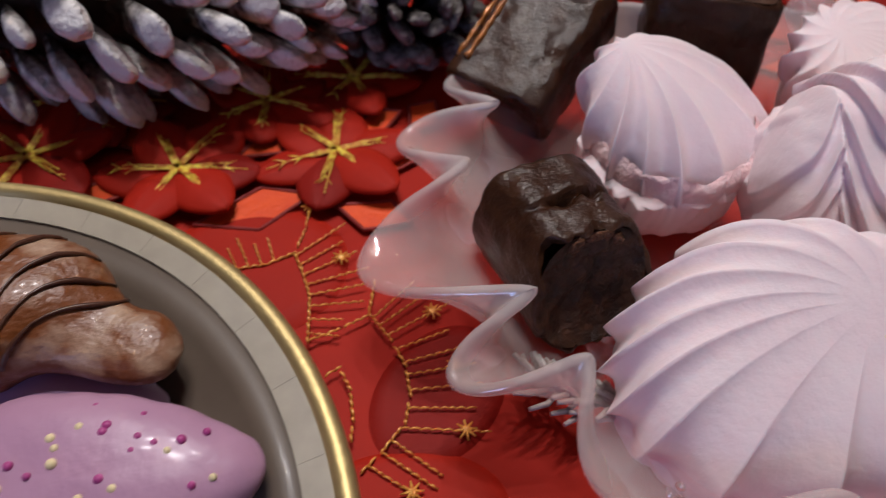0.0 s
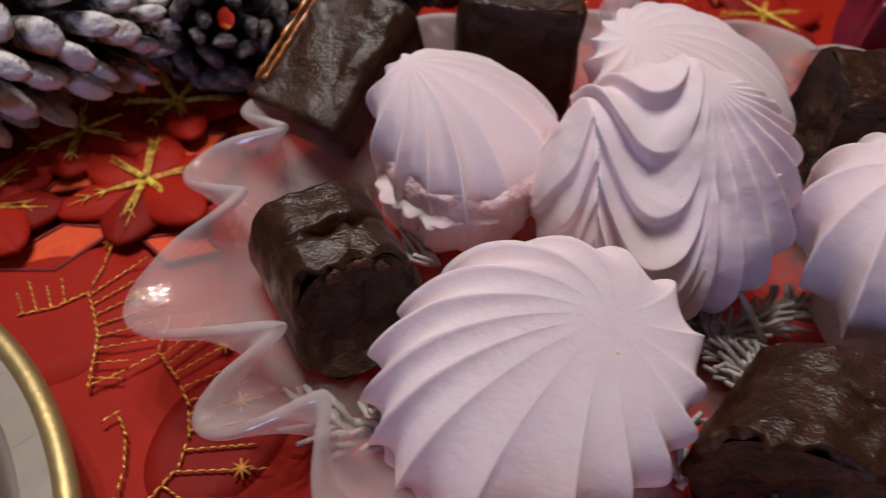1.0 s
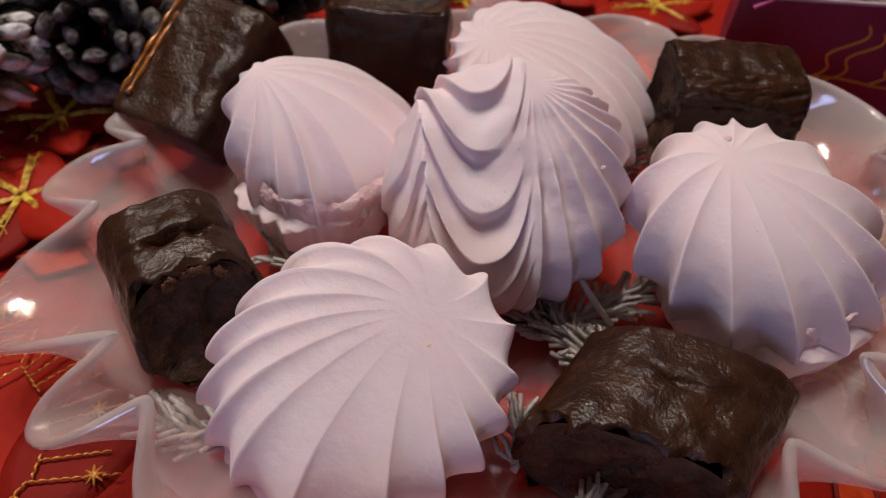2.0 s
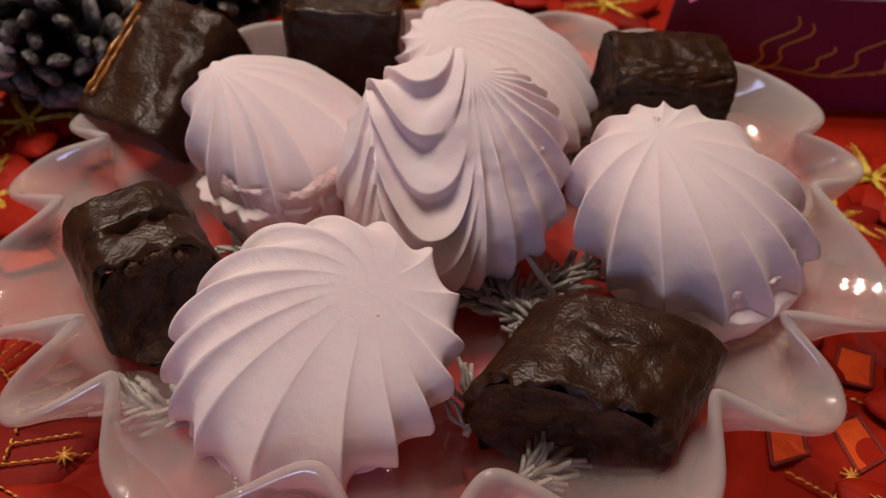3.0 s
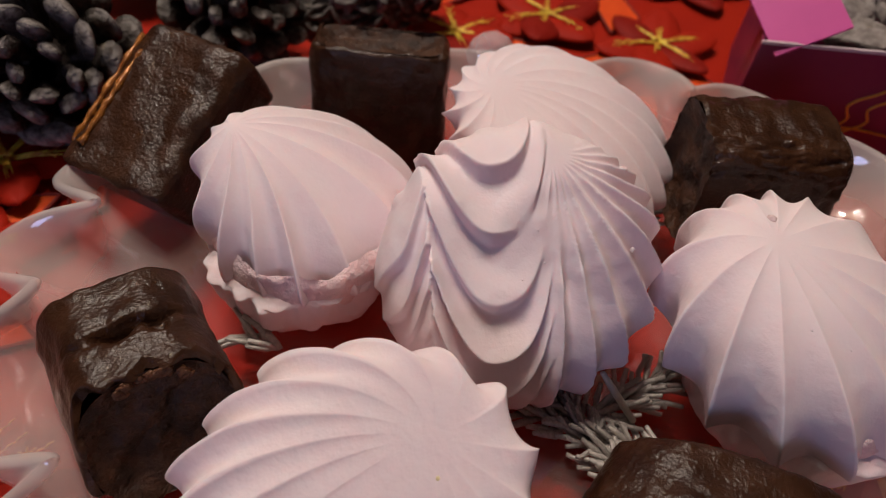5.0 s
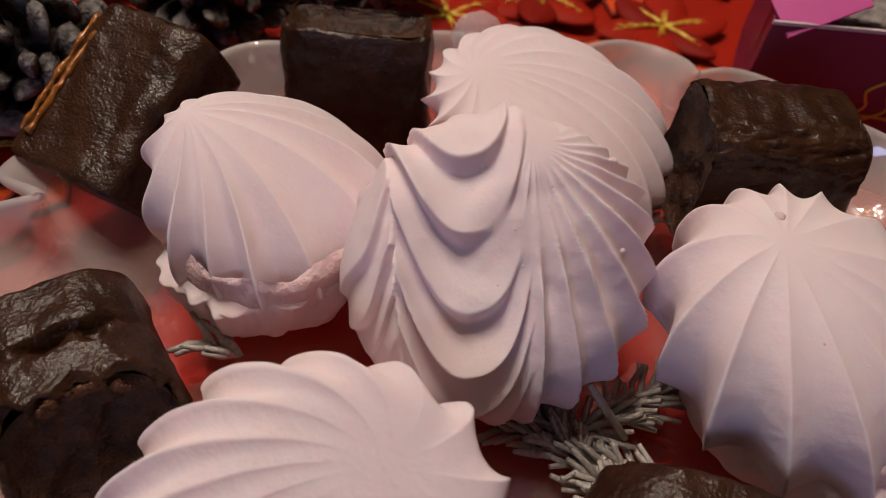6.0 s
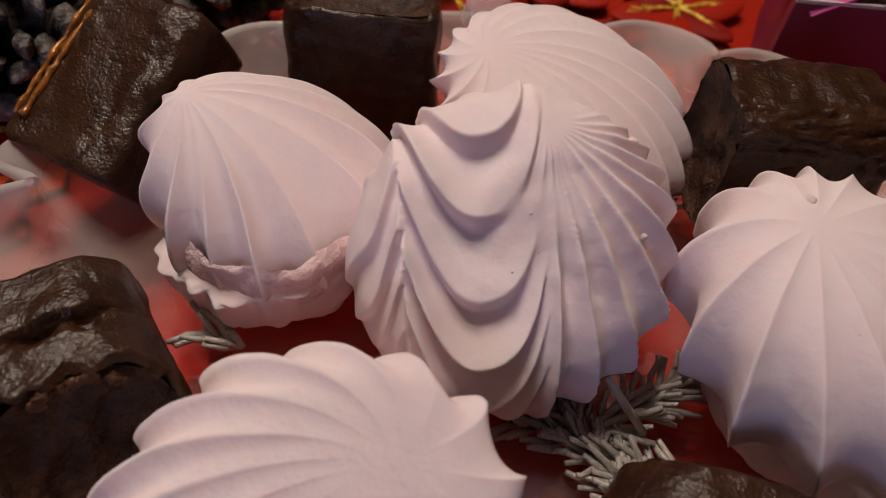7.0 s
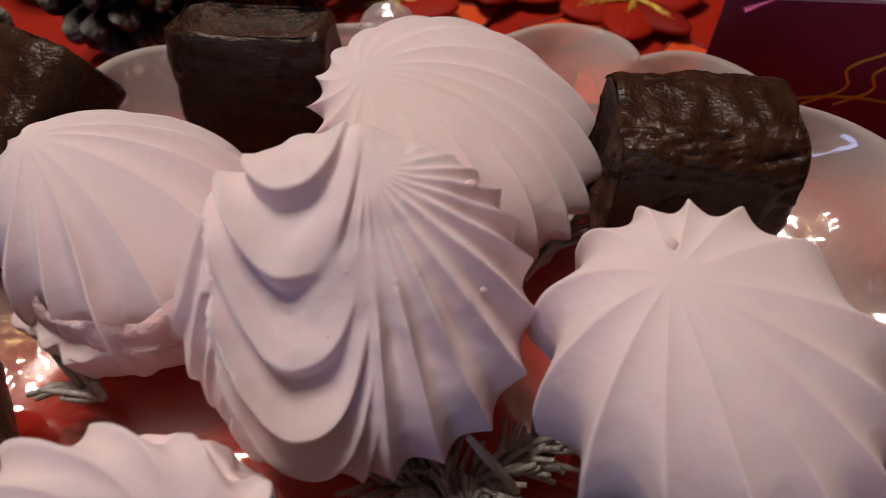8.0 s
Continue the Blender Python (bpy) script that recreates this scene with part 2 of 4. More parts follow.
# ---- the room and the table ----
def room():
    def slab(name, sx, sy, sz, at, mat, label):
        ob = link(name, bm_mesh(name, box_bm(sx, sy, sz), mat, False), None, pose(*at))
        return tagged(ob, label, "wall" if "wall" in name else name, kind="structure")
    slab("floor", 4.4, 4.4, 0.1, (0, 0, -0.82), WOOD, "brown wooden floor of the dim room")
    slab("ceiling", 4.4, 4.4, 0.1, (0, 0, 1.95), WALL, "plain pale ceiling of the dim room")
    slab("wall_north", 4.4, 0.1, 2.66, (0, 2.25, 0.565), WALL, "plain plaster wall of the dim room")
    slab("wall_south", 4.4, 0.1, 2.66, (0, -2.25, 0.565), WALL, "plain plaster wall of the dim room")
    slab("wall_east", 0.1, 4.4, 2.66, (2.26, 0, 0.565), WALL, "plain plaster wall of the dim room")
    slab("wall_west", 0.1, 4.4, 2.66, (-2.26, 0, 0.565), WALL, "plain plaster wall of the dim room")
    table = tagged(new("dining_table"), "brown wooden dining table under the red festive cloth", "table")
    table.location = (0.1, 0.3, -0.77)
    link("tabletop", bm_mesh("tabletop", box_bm(1.6, 1.1, 0.03, 0.004), WOOD, False), table, pose(0, 0, 0.747))
    leg = bm_mesh("leg", box_bm(0.06, 0.06, 0.732, 0.006), WOOD, False)
    for sx in (-1, 1):
        for sy in (-1, 1):
            link("leg", leg, table, pose(0.72 * sx, 0.47 * sy, 0.366))

    # unseen frame added round the cool fill lamp; the wall has no opening
    win = tagged(new("unseen_window"), "unseen white window frame added around the cool fill light", "window", kind="structure")
    win.location = (-1.15, -2.195, 0.72)
    white = material("white_paint", (0.72, 0.70, 0.68), 0.5, second=(0.66, 0.64, 0.62), scale=20)
    for x in (-0.62, 0.0, 0.62):
        link("window_frame", bm_mesh("window_frame", box_bm(0.06, 0.02, 1.30, 0.004), white, False), win, pose(x, 0, 0))
    for z in (-0.62, 0.62):
        link("window_frame", bm_mesh("window_frame", box_bm(1.18, 0.018, 0.06, 0.004), white, False), win, pose(0, 0, z))
    hanging = tagged(new("ceiling_lamp"), "five-armed brass ceiling lamp above the table", "lamp")
    hanging.location = (-0.05, 0.58, 1.22)
    link("rod", mesh_from("rod", *tube_data([(0, 0, 0.05), (0, 0, 0.3), (0, 0, 0.68)], 0.008, 12), GOLD_RIM), hanging)
    for k in range(5):
        a = k * math.tau / 5
        c, s = math.cos(a), math.sin(a)
        link("arm", mesh_from("arm", *tube_data([(0, 0, 0.07), (0.08 * c, 0.08 * s, 0.10), (0.15 * c, 0.15 * s, 0.09), (0.16 * c, 0.16 * s, 0.07)], 0.005, 8), GOLD_RIM), hanging)
        link("socket", mesh_from("socket", *tube_data([(0.16 * c, 0.16 * s, 0.075), (0.16 * c, 0.16 * s, 0.05), (0.16 * c, 0.16 * s, 0.022)], [0.008, 0.014, 0.012], 12), GOLD_RIM), hanging)


room()


# ---- tablecloth ----
cloth = tagged(new("tablecloth"), "red satin tablecloth with cut-out flowers and gold embroidery", "tablecloth")


def cloth_sheet():
    n = 120
    xs, ys = np.linspace(-0.72, 0.92, n), np.linspace(-0.26, 0.86, n)
    verts = [(x, y, 0.0006 * wave((x, y, 0), 14) - 0.0022) for y in ys for x in xs]
    link("cloth_sheet", mesh_from("cloth_sheet", verts, grid_faces(n, n, False), SATIN), cloth)


def petal_mesh(name, length, width, mat, thick=0.0012, puff=0.002, point=0.6, cup=0.0):
    """A padded petal from the origin along y, with a stitched edge lower than its middle."""
    rows, cols = 14, 11
    verts, faces = [], []
    for side in (1, 0):
        for i in range(rows):
            v = i / (rows - 1)
            w = width / 2 * (math.sin(math.pi * min(1, v ** 0.8)) ** point + 0.02)
            for j in range(cols):
                u = 2 * j / (cols - 1) - 1
                z = thick + puff * (1 - u * u) * math.sin(math.pi * v) ** 0.6 - 0.0006 * math.exp(-(u / 0.12) ** 2) if side else 0.0
                verts.append((u * w, v * length, z + cup * v * v))
    faces += [f for f in grid_faces(rows, cols, False)]
    k = rows * cols
    edge = [j for j in range(cols)] + [i * cols + cols - 1 for i in range(1, rows)] + [(rows - 1) * cols + j for j in range(cols - 2, -1, -1)] + [i * cols for i in range(rows - 2, 0, -1)]
    for a, b in zip(edge, edge[1:] + edge[:1]):
        faces.append((b, a, a + k, b + k))
    return mesh_from(name, verts, faces, mat)


def stitched(points, radius=0.00045, stitch=0.0024, gap=0.0001):
    """A row of slanted thread stitches along a line on the cloth."""
    pts = [Vector((*p, 0)) if len(p) == 2 else Vector(p) for p in points]
    chunks, carry = [], 0.0
    for a, b in zip(pts, pts[1:]):
        d = b - a
        length = d.length
        if length < 1e-6:
            continue
        d.normalize()
        side = Vector((-d.y, d.x, 0)) * radius * 0.55
        s = carry
        while s < length:
            step = stitch * (0.7 + 0.6 * abs(math.sin(917.0 * (a.x + d.x * s) + 531.0 * (a.y + d.y * s))))
            p, q = a + d * s - side, a + d * min(s + step, length + stitch * 0.3) + side
            mid = (p + q) / 2
            chunks.append(tube_data([p + Vector((0, 0, -0.0003)), mid + Vector((0, 0, 0.0004)), q + Vector((0, 0, -0.0003))], [radius * 0.75, radius, radius * 0.75], 5))
            s += step + gap
        carry = s - length
    return chunks


def arc(cx, cy, r, a0, a1, n=16):
    return [(cx + r * math.cos(radians(a0 + (a1 - a0) * i / n)), cy + r * math.sin(radians(a0 + (a1 - a0) * i / n))) for i in range(n + 1)]


def star(x, y, r=0.0032, z=0.0012):
    out = []
    for k in range(4):
        a = math.pi * k / 4 + 0.2
        d = Vector((math.cos(a), math.sin(a), 0)) * r
        out.append(tube_data([Vector((x, y, z)) - d, Vector((x, y, z + 0.0007)), Vector((x, y, z)) + d], [0.0003, 0.0006, 0.0003], 5))
    return out


def gold_fan(name, line, rays, z, stars=(), label="fan of gold stitches"):
    """A stitched line with rays; a ray is (share of the line, angle, length)."""
    pts = [Vector((*p, z)) for p in line]
    chunks = stitched(pts, 0.00045)
    seg = [(b - a).length for a, b in zip(pts, pts[1:])]
    total = sum(seg)
    for k, (share, angle, length) in enumerate(rays):
        s = share * total
        for a, b, d in zip(pts, pts[1:], seg):
            if s <= d or b is pts[-1]:
                p = a.lerp(b, min(1, s / d))
                break
            s -= d
        q = p + Vector((math.cos(radians(angle)), math.sin(radians(angle)), 0)) * length
        chunks += stitched([p, q], 0.00036)
        if k in stars:
            r = p.lerp(q, 0.72)
            chunks += star(r.x, r.y, z=z + 0.0004)
    link(name, mesh_from(name, *join(chunks), GOLD_THREAD), cloth, None, label)


def flower(x, y, r, turn, seed, z=0.0, veins=LIME_THREAD, petals=6):
    rng = random.Random(seed)
    for k in range(petals):
        a = 360 / petals * k + turn + rng.uniform(-8, 8)
        length = r * rng.uniform(0.9, 1.1)
        me = petal_mesh("petal", length, r * rng.uniform(0.60, 0.74), SATIN if rng.random() < 0.7 else SATIN_DARK, puff=0.003, point=0.62, cup=rng.uniform(0.0005, 0.003))
        ob = link("petal", me, cloth, pose(x, y, z + 0.0008 + 0.0007 * (k % 3), rng.uniform(-3, 5), rng.uniform(-6, 6), a - 90))
        c, s = math.cos(radians(a)), math.sin(radians(a))
        chunks = []
        for off in (-0.0009, -0.0003, 0.0003, 0.0009):
            pts = [Vector((x + c * d - s * off * (1 + d / r), y + s * d + c * off * (1 + d / r), z + 0.0046 + 0.0012 * math.sin(math.pi * min(1, d / r)) + 0.0005 * (k % 3))) for d in np.linspace(0.001, length * rng.uniform(0.25, 0.85), 8)]
            chunks.append(tube_data(pts, [0.00038 + 0.00012 * math.sin(1.9 * i + 900 * off) - 0.00002 * i for i in range(8)], 6))
        for side in (-1, 1):
            for d0 in ((0.5,), (0.42, 0.6))[k % 2]:
                p = Vector((x + c * r * d0, y + s * r * d0, z + 0.0056))
                b = radians(a + side * 38)
                e = Vector((math.cos(b), math.sin(b), -0.03)) * r * 0.15
                chunks.append(tube_data([p, p + e * 0.5 + Vector((0, 0, 0.0002)), p + e], [0.0004, 0.0003, 0.0002], 5))
        link("gold_vein", mesh_from("gold_vein", *join(chunks), veins), cloth)


def patch(x, y, w, h, turn, z=-0.0006):
    """A cut-out with the orange under-cloth in it and a corded edge."""
    pts = [(-w / 2, -h * 0.1), (0, -h / 2), (w / 2, h * 0.1), (0.1 * w, h / 2)]
    verts = [(px, py, zz) for zz in (0.0, 0.0006) for px, py in pts]
    faces = [(3, 2, 1, 0), (4, 5, 6, 7)] + [(k, (k + 1) % 4, 4 + (k + 1) % 4, 4 + k) for k in range(4)]
    link("orange_inset", mesh_from("orange_inset", verts, faces, ORGANZA, False), cloth, pose(x, y, z, 0, 0, turn))
    loop = [Vector((px, py, 0.0006)) for px, py in pts + pts[:1]]
    fine = [a.lerp(b, k / 6) for a, b in zip(loop, loop[1:]) for k in range(6)] + [loop[0]]
    link("corded_edge", mesh_from("corded_edge", *tube_data(fine, 0.0008, 6), CORD), cloth, pose(x, y, z, 0, 0, turn))


def disc_petal(x, y, rx, ry, turn, mat, z=0.0):
    rows, cols = 8, 48
    verts = []
    for i in range(rows):
        v = i / (rows - 1)
        for j in range(cols):
            a = math.tau * j / cols
            rr = min(1, v * 1.02)
            verts.append((rx * rr * math.cos(a), ry * rr * math.sin(a), (0.0011 if v < 0.99 else -0.001) + 0.0004 * (1 - v)))
    link("satin_petal", mesh_from("satin_petal", verts, grid_faces(rows, cols), mat), cloth, pose(x, y, z, 0, 0, turn))


def tablecloth():
    cloth_sheet()
    disc_petal(-0.036, 0.196, 0.034, 0.030, 20, SATIN, -0.0012)
    disc_petal(0.030, 0.152, 0.028, 0.019, 60, SATIN_DARK, -0.0018)
    disc_petal(0.020, 0.115, 0.030, 0.018, 10, SATIN, -0.0014)
    disc_petal(0.290, 0.105, 0.030, 0.024, -20, SATIN, -0.0014)
    disc_petal(0.335, 0.150, 0.028, 0.022, 30, SATIN_DARK, -0.0016)
    gold_fan("gold_fan", [(-0.042, 0.193), (-0.031, 0.196), (-0.022, 0.202), (-0.020, 0.213), (-0.020, 0.223)],
             [(0.05, 120, 0.010), (0.14, 118, 0.014), (0.24, 115, 0.010), (0.34, 112, 0.011), (0.98, 90, 0.004)], 0.0008, (4,))
    gold_fan("gold_fan", [(-0.022, 0.202), (-0.018, 0.194), (-0.014, 0.184), (-0.013, 0.176), (-0.012, 0.166)],
             [(0.04, 48, 0.022), (0.16, 42, 0.018), (0.28, 35, 0.020), (0.40, 24, 0.022), (0.52, 18, 0.018), (0.64, 10, 0.017), (0.78, 3, 0.010), (0.92, -4, 0.009)], 0.0008, (2,))
    gold_fan("gold_fan", [(0.007, 0.192), (0.006, 0.178), (0.014, 0.168), (0.019, 0.159), (0.021, 0.149), (0.020, 0.140), (0.014, 0.131), (0.009, 0.125)],
             [(0.22, 52, 0.020), (0.27, 44, 0.020), (0.33, 36, 0.024), (0.41, 27, 0.018), (0.48, 20, 0.018), (0.54, 14, 0.021), (0.61, 9, 0.022), (0.69, 3, 0.020), (0.78, 0, 0.026), (0.84, -34, 0.017), (0.90, -32, 0.018), (0.97, -30, 0.020)], 0.0008, (2, 5, 8, 11))
    gold_fan("gold_fan", [(-0.012, 0.166), (-0.003, 0.171), (0.006, 0.177)], [], 0.0008)
    gold_fan("gold_fan", [(-0.005, 0.154), (-0.001, 0.157), (0.003, 0.150), (0.005, 0.140), (0.005, 0.134)], [], 0.0008)
    gold_fan("gold_fan", [(-0.012, 0.118), (-0.004, 0.128), (0.004, 0.131)], [(0.3, -70, 0.012), (0.6, -62, 0.014)], 0.0008)
    gold_fan("gold_sprig", [(0.275, 0.128), (0.290, 0.126), (0.296, 0.122)], [(0.3, 60, 0.008), (0.3, -50, 0.008), (0.6, 55, 0.007)], 0.0008)
    gold_fan("gold_sprig", [(0.256, 0.104), (0.268, 0.093), (0.280, 0.090)], [(0.5, 30, 0.014), (0.5, -40, 0.010)], 0.0008, (0,))
    gold_fan("gold_sprig", [(0.300, 0.088), (0.318, 0.094)], [(0.4, 60, 0.010)], 0.0008)
    for x, y, r, turn in ((-0.071, 0.238, 0.034, 10), (-0.014, 0.254, 0.034, 25), (-0.046, 0.284, 0.030, 40), (-0.012, 0.304, 0.030, 0), (-0.128, 0.240, 0.032, 30),
                          (-0.115, 0.275, 0.030, 5), (0.014, 0.345, 0.034, 15), (0.272, 0.150, 0.028, 15), (0.362, 0.226, 0.030, 20), (0.352, 0.174, 0.026, 50),
                          (0.235, 0.420, 0.036, 10), (0.180, 0.400, 0.034, 30), (0.290, 0.390, 0.034, 0), (0.395, 0.200, 0.030, 5), (0.100, 0.430, 0.034, 0),
                          (0.318, 0.112, 0.026, 40), (0.285, 0.080, 0.024, 10), (0.380, 0.160, 0.026, 15), (0.330, 0.205, 0.024, 0),
                          (0.20, 0.50, 0.04, 12), (0.27, 0.49, 0.04, 44), (0.34, 0.47, 0.04, 30)):
        flower(x, y, r, turn, int((x + 1) * 1000))
    for x, y, w, h, turn in ((-0.040, 0.223, 0.044, 0.022, 20), (0.004, 0.224, 0.030, 0.018, -20), (-0.096, 0.262, 0.03, 0.02, 10), (-0.042, 0.262, 0.03, 0.018, 40), (0.012, 0.262, 0.03, 0.02, 70), (0.000, 0.280, 0.026, 0.016, 30), (-0.100, 0.226, 0.026, 0.014, 0),
                             (0.262, 0.115, 0.024, 0.016, 35), (0.300, 0.137, 0.022, 0.018, 10), (0.378, 0.236, 0.034, 0.016, -30), (0.365, 0.200, 0.020, 0.014, 10),
                             (0.205, 0.385, 0.050, 0.034, 15), (0.255, 0.375, 0.040, 0.030, -20), (0.150, 0.385, 0.05, 0.03, 0), (0.300, 0.350, 0.03, 0.03, 0), (0.020, 0.285, 0.026, 0.018, 60),
                             (0.285, 0.110, 0.022, 0.018, 50), (0.335, 0.128, 0.022, 0.02, 20), (0.262, 0.085, 0.02, 0.016, 10), (0.345, 0.190, 0.024, 0.02, 40), (0.385, 0.185, 0.024, 0.018, 0), (0.21, 0.345, 0.05, 0.03, 0), (0.26, 0.335, 0.04, 0.03, 30), (0.28, 0.43, 0.05, 0.03, 60), (0.24, 0.455, 0.06, 0.04, 20), (0.17, 0.45, 0.06, 0.04, -10)):
        patch(x, y, w, h, turn)


tablecloth()


# ---- ruffled opal bowl ----
CENTRE = Vector((0.155, 0.195, 0.0))
# lobes of the rim: angle, reach and height of the tip, then of the tight fold after it
LOBES = ((154, 0.143, 0.034, 158.5, 0.117, 0.043), (167, 0.142, 0.030, 172, 0.119, 0.041), (188, 0.154, 0.024, 200, 0.107, 0.043),
         (204.5, 0.132, 0.027, 211, 0.106, 0.043), (224, 0.123, 0.027, 246, 0.095, 0.043), (259, 0.110, 0.030, 271, 0.094, 0.043),
         (296, 0.124, 0.027, 309, 0.104, 0.044), (320, 0.134, 0.030, 327, 0.112, 0.045), (338, 0.157, 0.030, 356, 0.133, 0.046),
         (361, 0.159, 0.038, 366, 0.144, 0.047), (373, 0.165, 0.041, 386, 0.148, 0.048), (396, 0.154, 0.040, 403, 0.135, 0.046),
         (412, 0.144, 0.040, 422, 0.118, 0.046), (445, 0.128, 0.039, 467, 0.116, 0.044), (479, 0.127, 0.043, 490, 0.112, 0.048))


def ruffled_bowl():
    n, steps = len(LOBES), 44
    rim = []
    for i, (tip, reach, high, fold, near, crest) in enumerate(LOBES):
        before, r0, z0 = (LOBES[i - 1][3] - (360 if i == 0 else 0), *LOBES[i - 1][4:])
        for k in range(steps):
            u = 2 * k / steps - 1
            side, r1, z1 = (tip - before, r0, z0) if u < 0 else (fold - tip, near, crest)
            out = math.cos(math.pi / 2 * u) ** 2
            # narrow lobes are looped, wide ones roll evenly
            loop = min(1.0, max(0.0, (26 - (fold - before)) / 10))
            a = tip + side * (u + (0.08 + 0.28 * loop) * math.sin(math.pi * u))
            r = r1 + (reach + 0.002 - r1) * out ** (0.95 - 0.25 * loop)
            r += 0.005 * (2 * out - 1) * loop
            rim.append((CENTRE.x + r * math.cos(radians(a)), CENTRE.y + r * math.sin(radians(a)), z1 + (high - z1) * out))
    rim = np.array(rim)
    for _ in range(50):
        rim = 0.25 * np.roll(rim, 1, 0) + 0.5 * rim + 0.25 * np.roll(rim, -1, 0)
    cols, rows = len(rim), 34
    c = np.array(CENTRE)
    ang = np.unwrap(np.arctan2(rim[:, 1] - c[1], rim[:, 0] - c[0]))
    # below the ruffle the wall runs evenly round
    line = np.linspace(0, 1, cols, endpoint=False)
    lag = np.concatenate([(ang - math.tau * line)] * 3)
    ang = np.convolve(lag, np.hanning(91) / np.hanning(91).sum(), "same")[cols:2 * cols] + math.tau * line
    foot = np.stack([c[0] + 0.060 * np.cos(ang), c[1] + 0.052 * np.sin(ang), np.full(cols, 0.005)], 1)
    reach = np.hypot(rim[:, 0] - c[0], rim[:, 1] - c[1])
    soft = np.real(np.fft.ifft(np.fft.fft(reach) * (np.minimum(np.arange(cols), cols - np.arange(cols)) < 5)))
    even = np.stack([c[0] + soft * np.cos(ang), c[1] + soft * np.sin(ang), rim[:, 2]], 1)
    grid = []
    for i in range(rows):
        s = i / (rows - 1)
        if s < 0.2:
            q = s / 0.2
            p = c + (foot - c) * (0.02 + 0.98 * q)
            p[:, 2] = 0.005
        else:
            q = (s - 0.2) / 0.8
            # the wall swells outwards, then the last of it turns in and up at the folds, out and down at the lobes
            ruffle = q ** 4.5
            p = foot + (even - foot) * (1 - (1 - q) ** 1.9) + (rim - even) * ruffle
            p[:, 2] = 0.005 + 0.033 * q ** 1.5 + (rim[:, 2] - 0.038) * ruffle
        grid.append(p)
    g = np.array(grid)
    du = np.roll(g, -1, 1) - np.roll(g, 1, 1)
    dv = np.gradient(g, axis=0)
    nn = np.cross(du, dv)
    nn /= np.linalg.norm(nn, axis=2, keepdims=True) + 1e-12
    nn[0] = (0, 0, 1)
    if nn[5, 0, 2] < 0:
        nn = -nn
        nn[0] = (0, 0, 1)
    half = 0.0017
    out = dv[-1] / (np.linalg.norm(dv[-1], axis=1, keepdims=True) + 1e-12)
    layers = [g[i] + nn[i] * half for i in range(rows)]
    for a in (45, 90, 135):
        layers.append(g[-1] + out * half * 1.2 * math.sin(radians(a)) + nn[-1] * half * math.cos(radians(a)))
    layers += [g[i] - nn[i] * half for i in range(rows - 1, -1, -1)]
    verts = np.concatenate(layers)
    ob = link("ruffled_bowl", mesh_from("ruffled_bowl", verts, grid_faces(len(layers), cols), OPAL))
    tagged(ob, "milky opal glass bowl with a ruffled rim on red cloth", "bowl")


ruffled_bowl()


# ---- zefirs ----
def zefir_half(name, radius, height, flutes, twist, lean=(0, 0), depth=0.13, seed=0, blunt=1.0, tip=0.0, squash=(1, 1), ragged=0.0, early=0.85, under=0.12, fold=0.85):
    """One piped half: a fluted dome over z = 0 whose flutes run from a tip that may sit off centre."""
    rng = random.Random(seed)
    ph = [rng.uniform(0, math.tau) for _ in range(6)]
    amps = [rng.uniform(0.75, 1.25) for _ in range(flutes)]
    rows, cols = 72, 432
    verts = []
    for i in range(rows):
        v = i / (rows - 1) * 1.30
        w = min(v, 1.0)
        r = radius * math.sin(math.pi / 2 * w) ** (0.85 / blunt)
        z = height * (1 - w ** (2.0 * blunt)) ** (0.9 / blunt) if w < 1 else 0.0
        if v > 1:
            # below its widest line the half turns in again
            k = (v - 1) / 0.30
            r *= 1 - 0.24 * k ** 2
            z = -under * height * k ** 0.9
        ramp = min(1, max(0, (w - 0.04) / early)) ** 0.95
        for j in range(cols):
            b = math.tau * j / cols
            a = b - twist * w ** 0.8
            b += 0.10 * math.sin(b * 2 + ph[0]) + 0.06 * math.sin(3 * b + ph[1])
            f = (b / math.tau * flutes) % flutes
            idx, frac = int(f) % flutes, f % 1.0
            amp = amps[idx] * (1 - frac) + amps[(idx + 1) % flutes] * frac
            # sharp ridges, each falling off more steeply on one side
            c = abs(2 * frac ** fold - 1) ** 1.9
            push = depth * ramp * amp * (c - 0.33) * (1 + 0.6 * max(0, w - 0.80)) * (1 if v <= 1 else 1 - 0.75 * (v - 1) / 0.30)
            x, y = math.cos(a) * r, math.sin(a) * r
            s = 1 + push
            wob = 0.03 * wave((math.cos(a) * 1.2 + seed, math.sin(a) * 1.2, v * 1.5), 1.0)
            wob += ragged * wave((math.cos(a) * 3.0 + seed, math.sin(a) * 3.0, v * 2.5), 1.0, 3)
            x, y = x * (s + wob), y * (s + wob)
            zz = z + height * 0.42 * push * (1 - w) ** 0.3 * (1 if v <= 1 else 0.4) + tip * math.exp(-(w / 0.08) ** 2)
            k = (1 - w) ** 1.0
            verts.append(((x + lean[0] * k) * squash[0], (y + lean[1] * k) * squash[1], zz))
    return mesh_from(name, verts, grid_faces(rows, cols), ZEFIR)


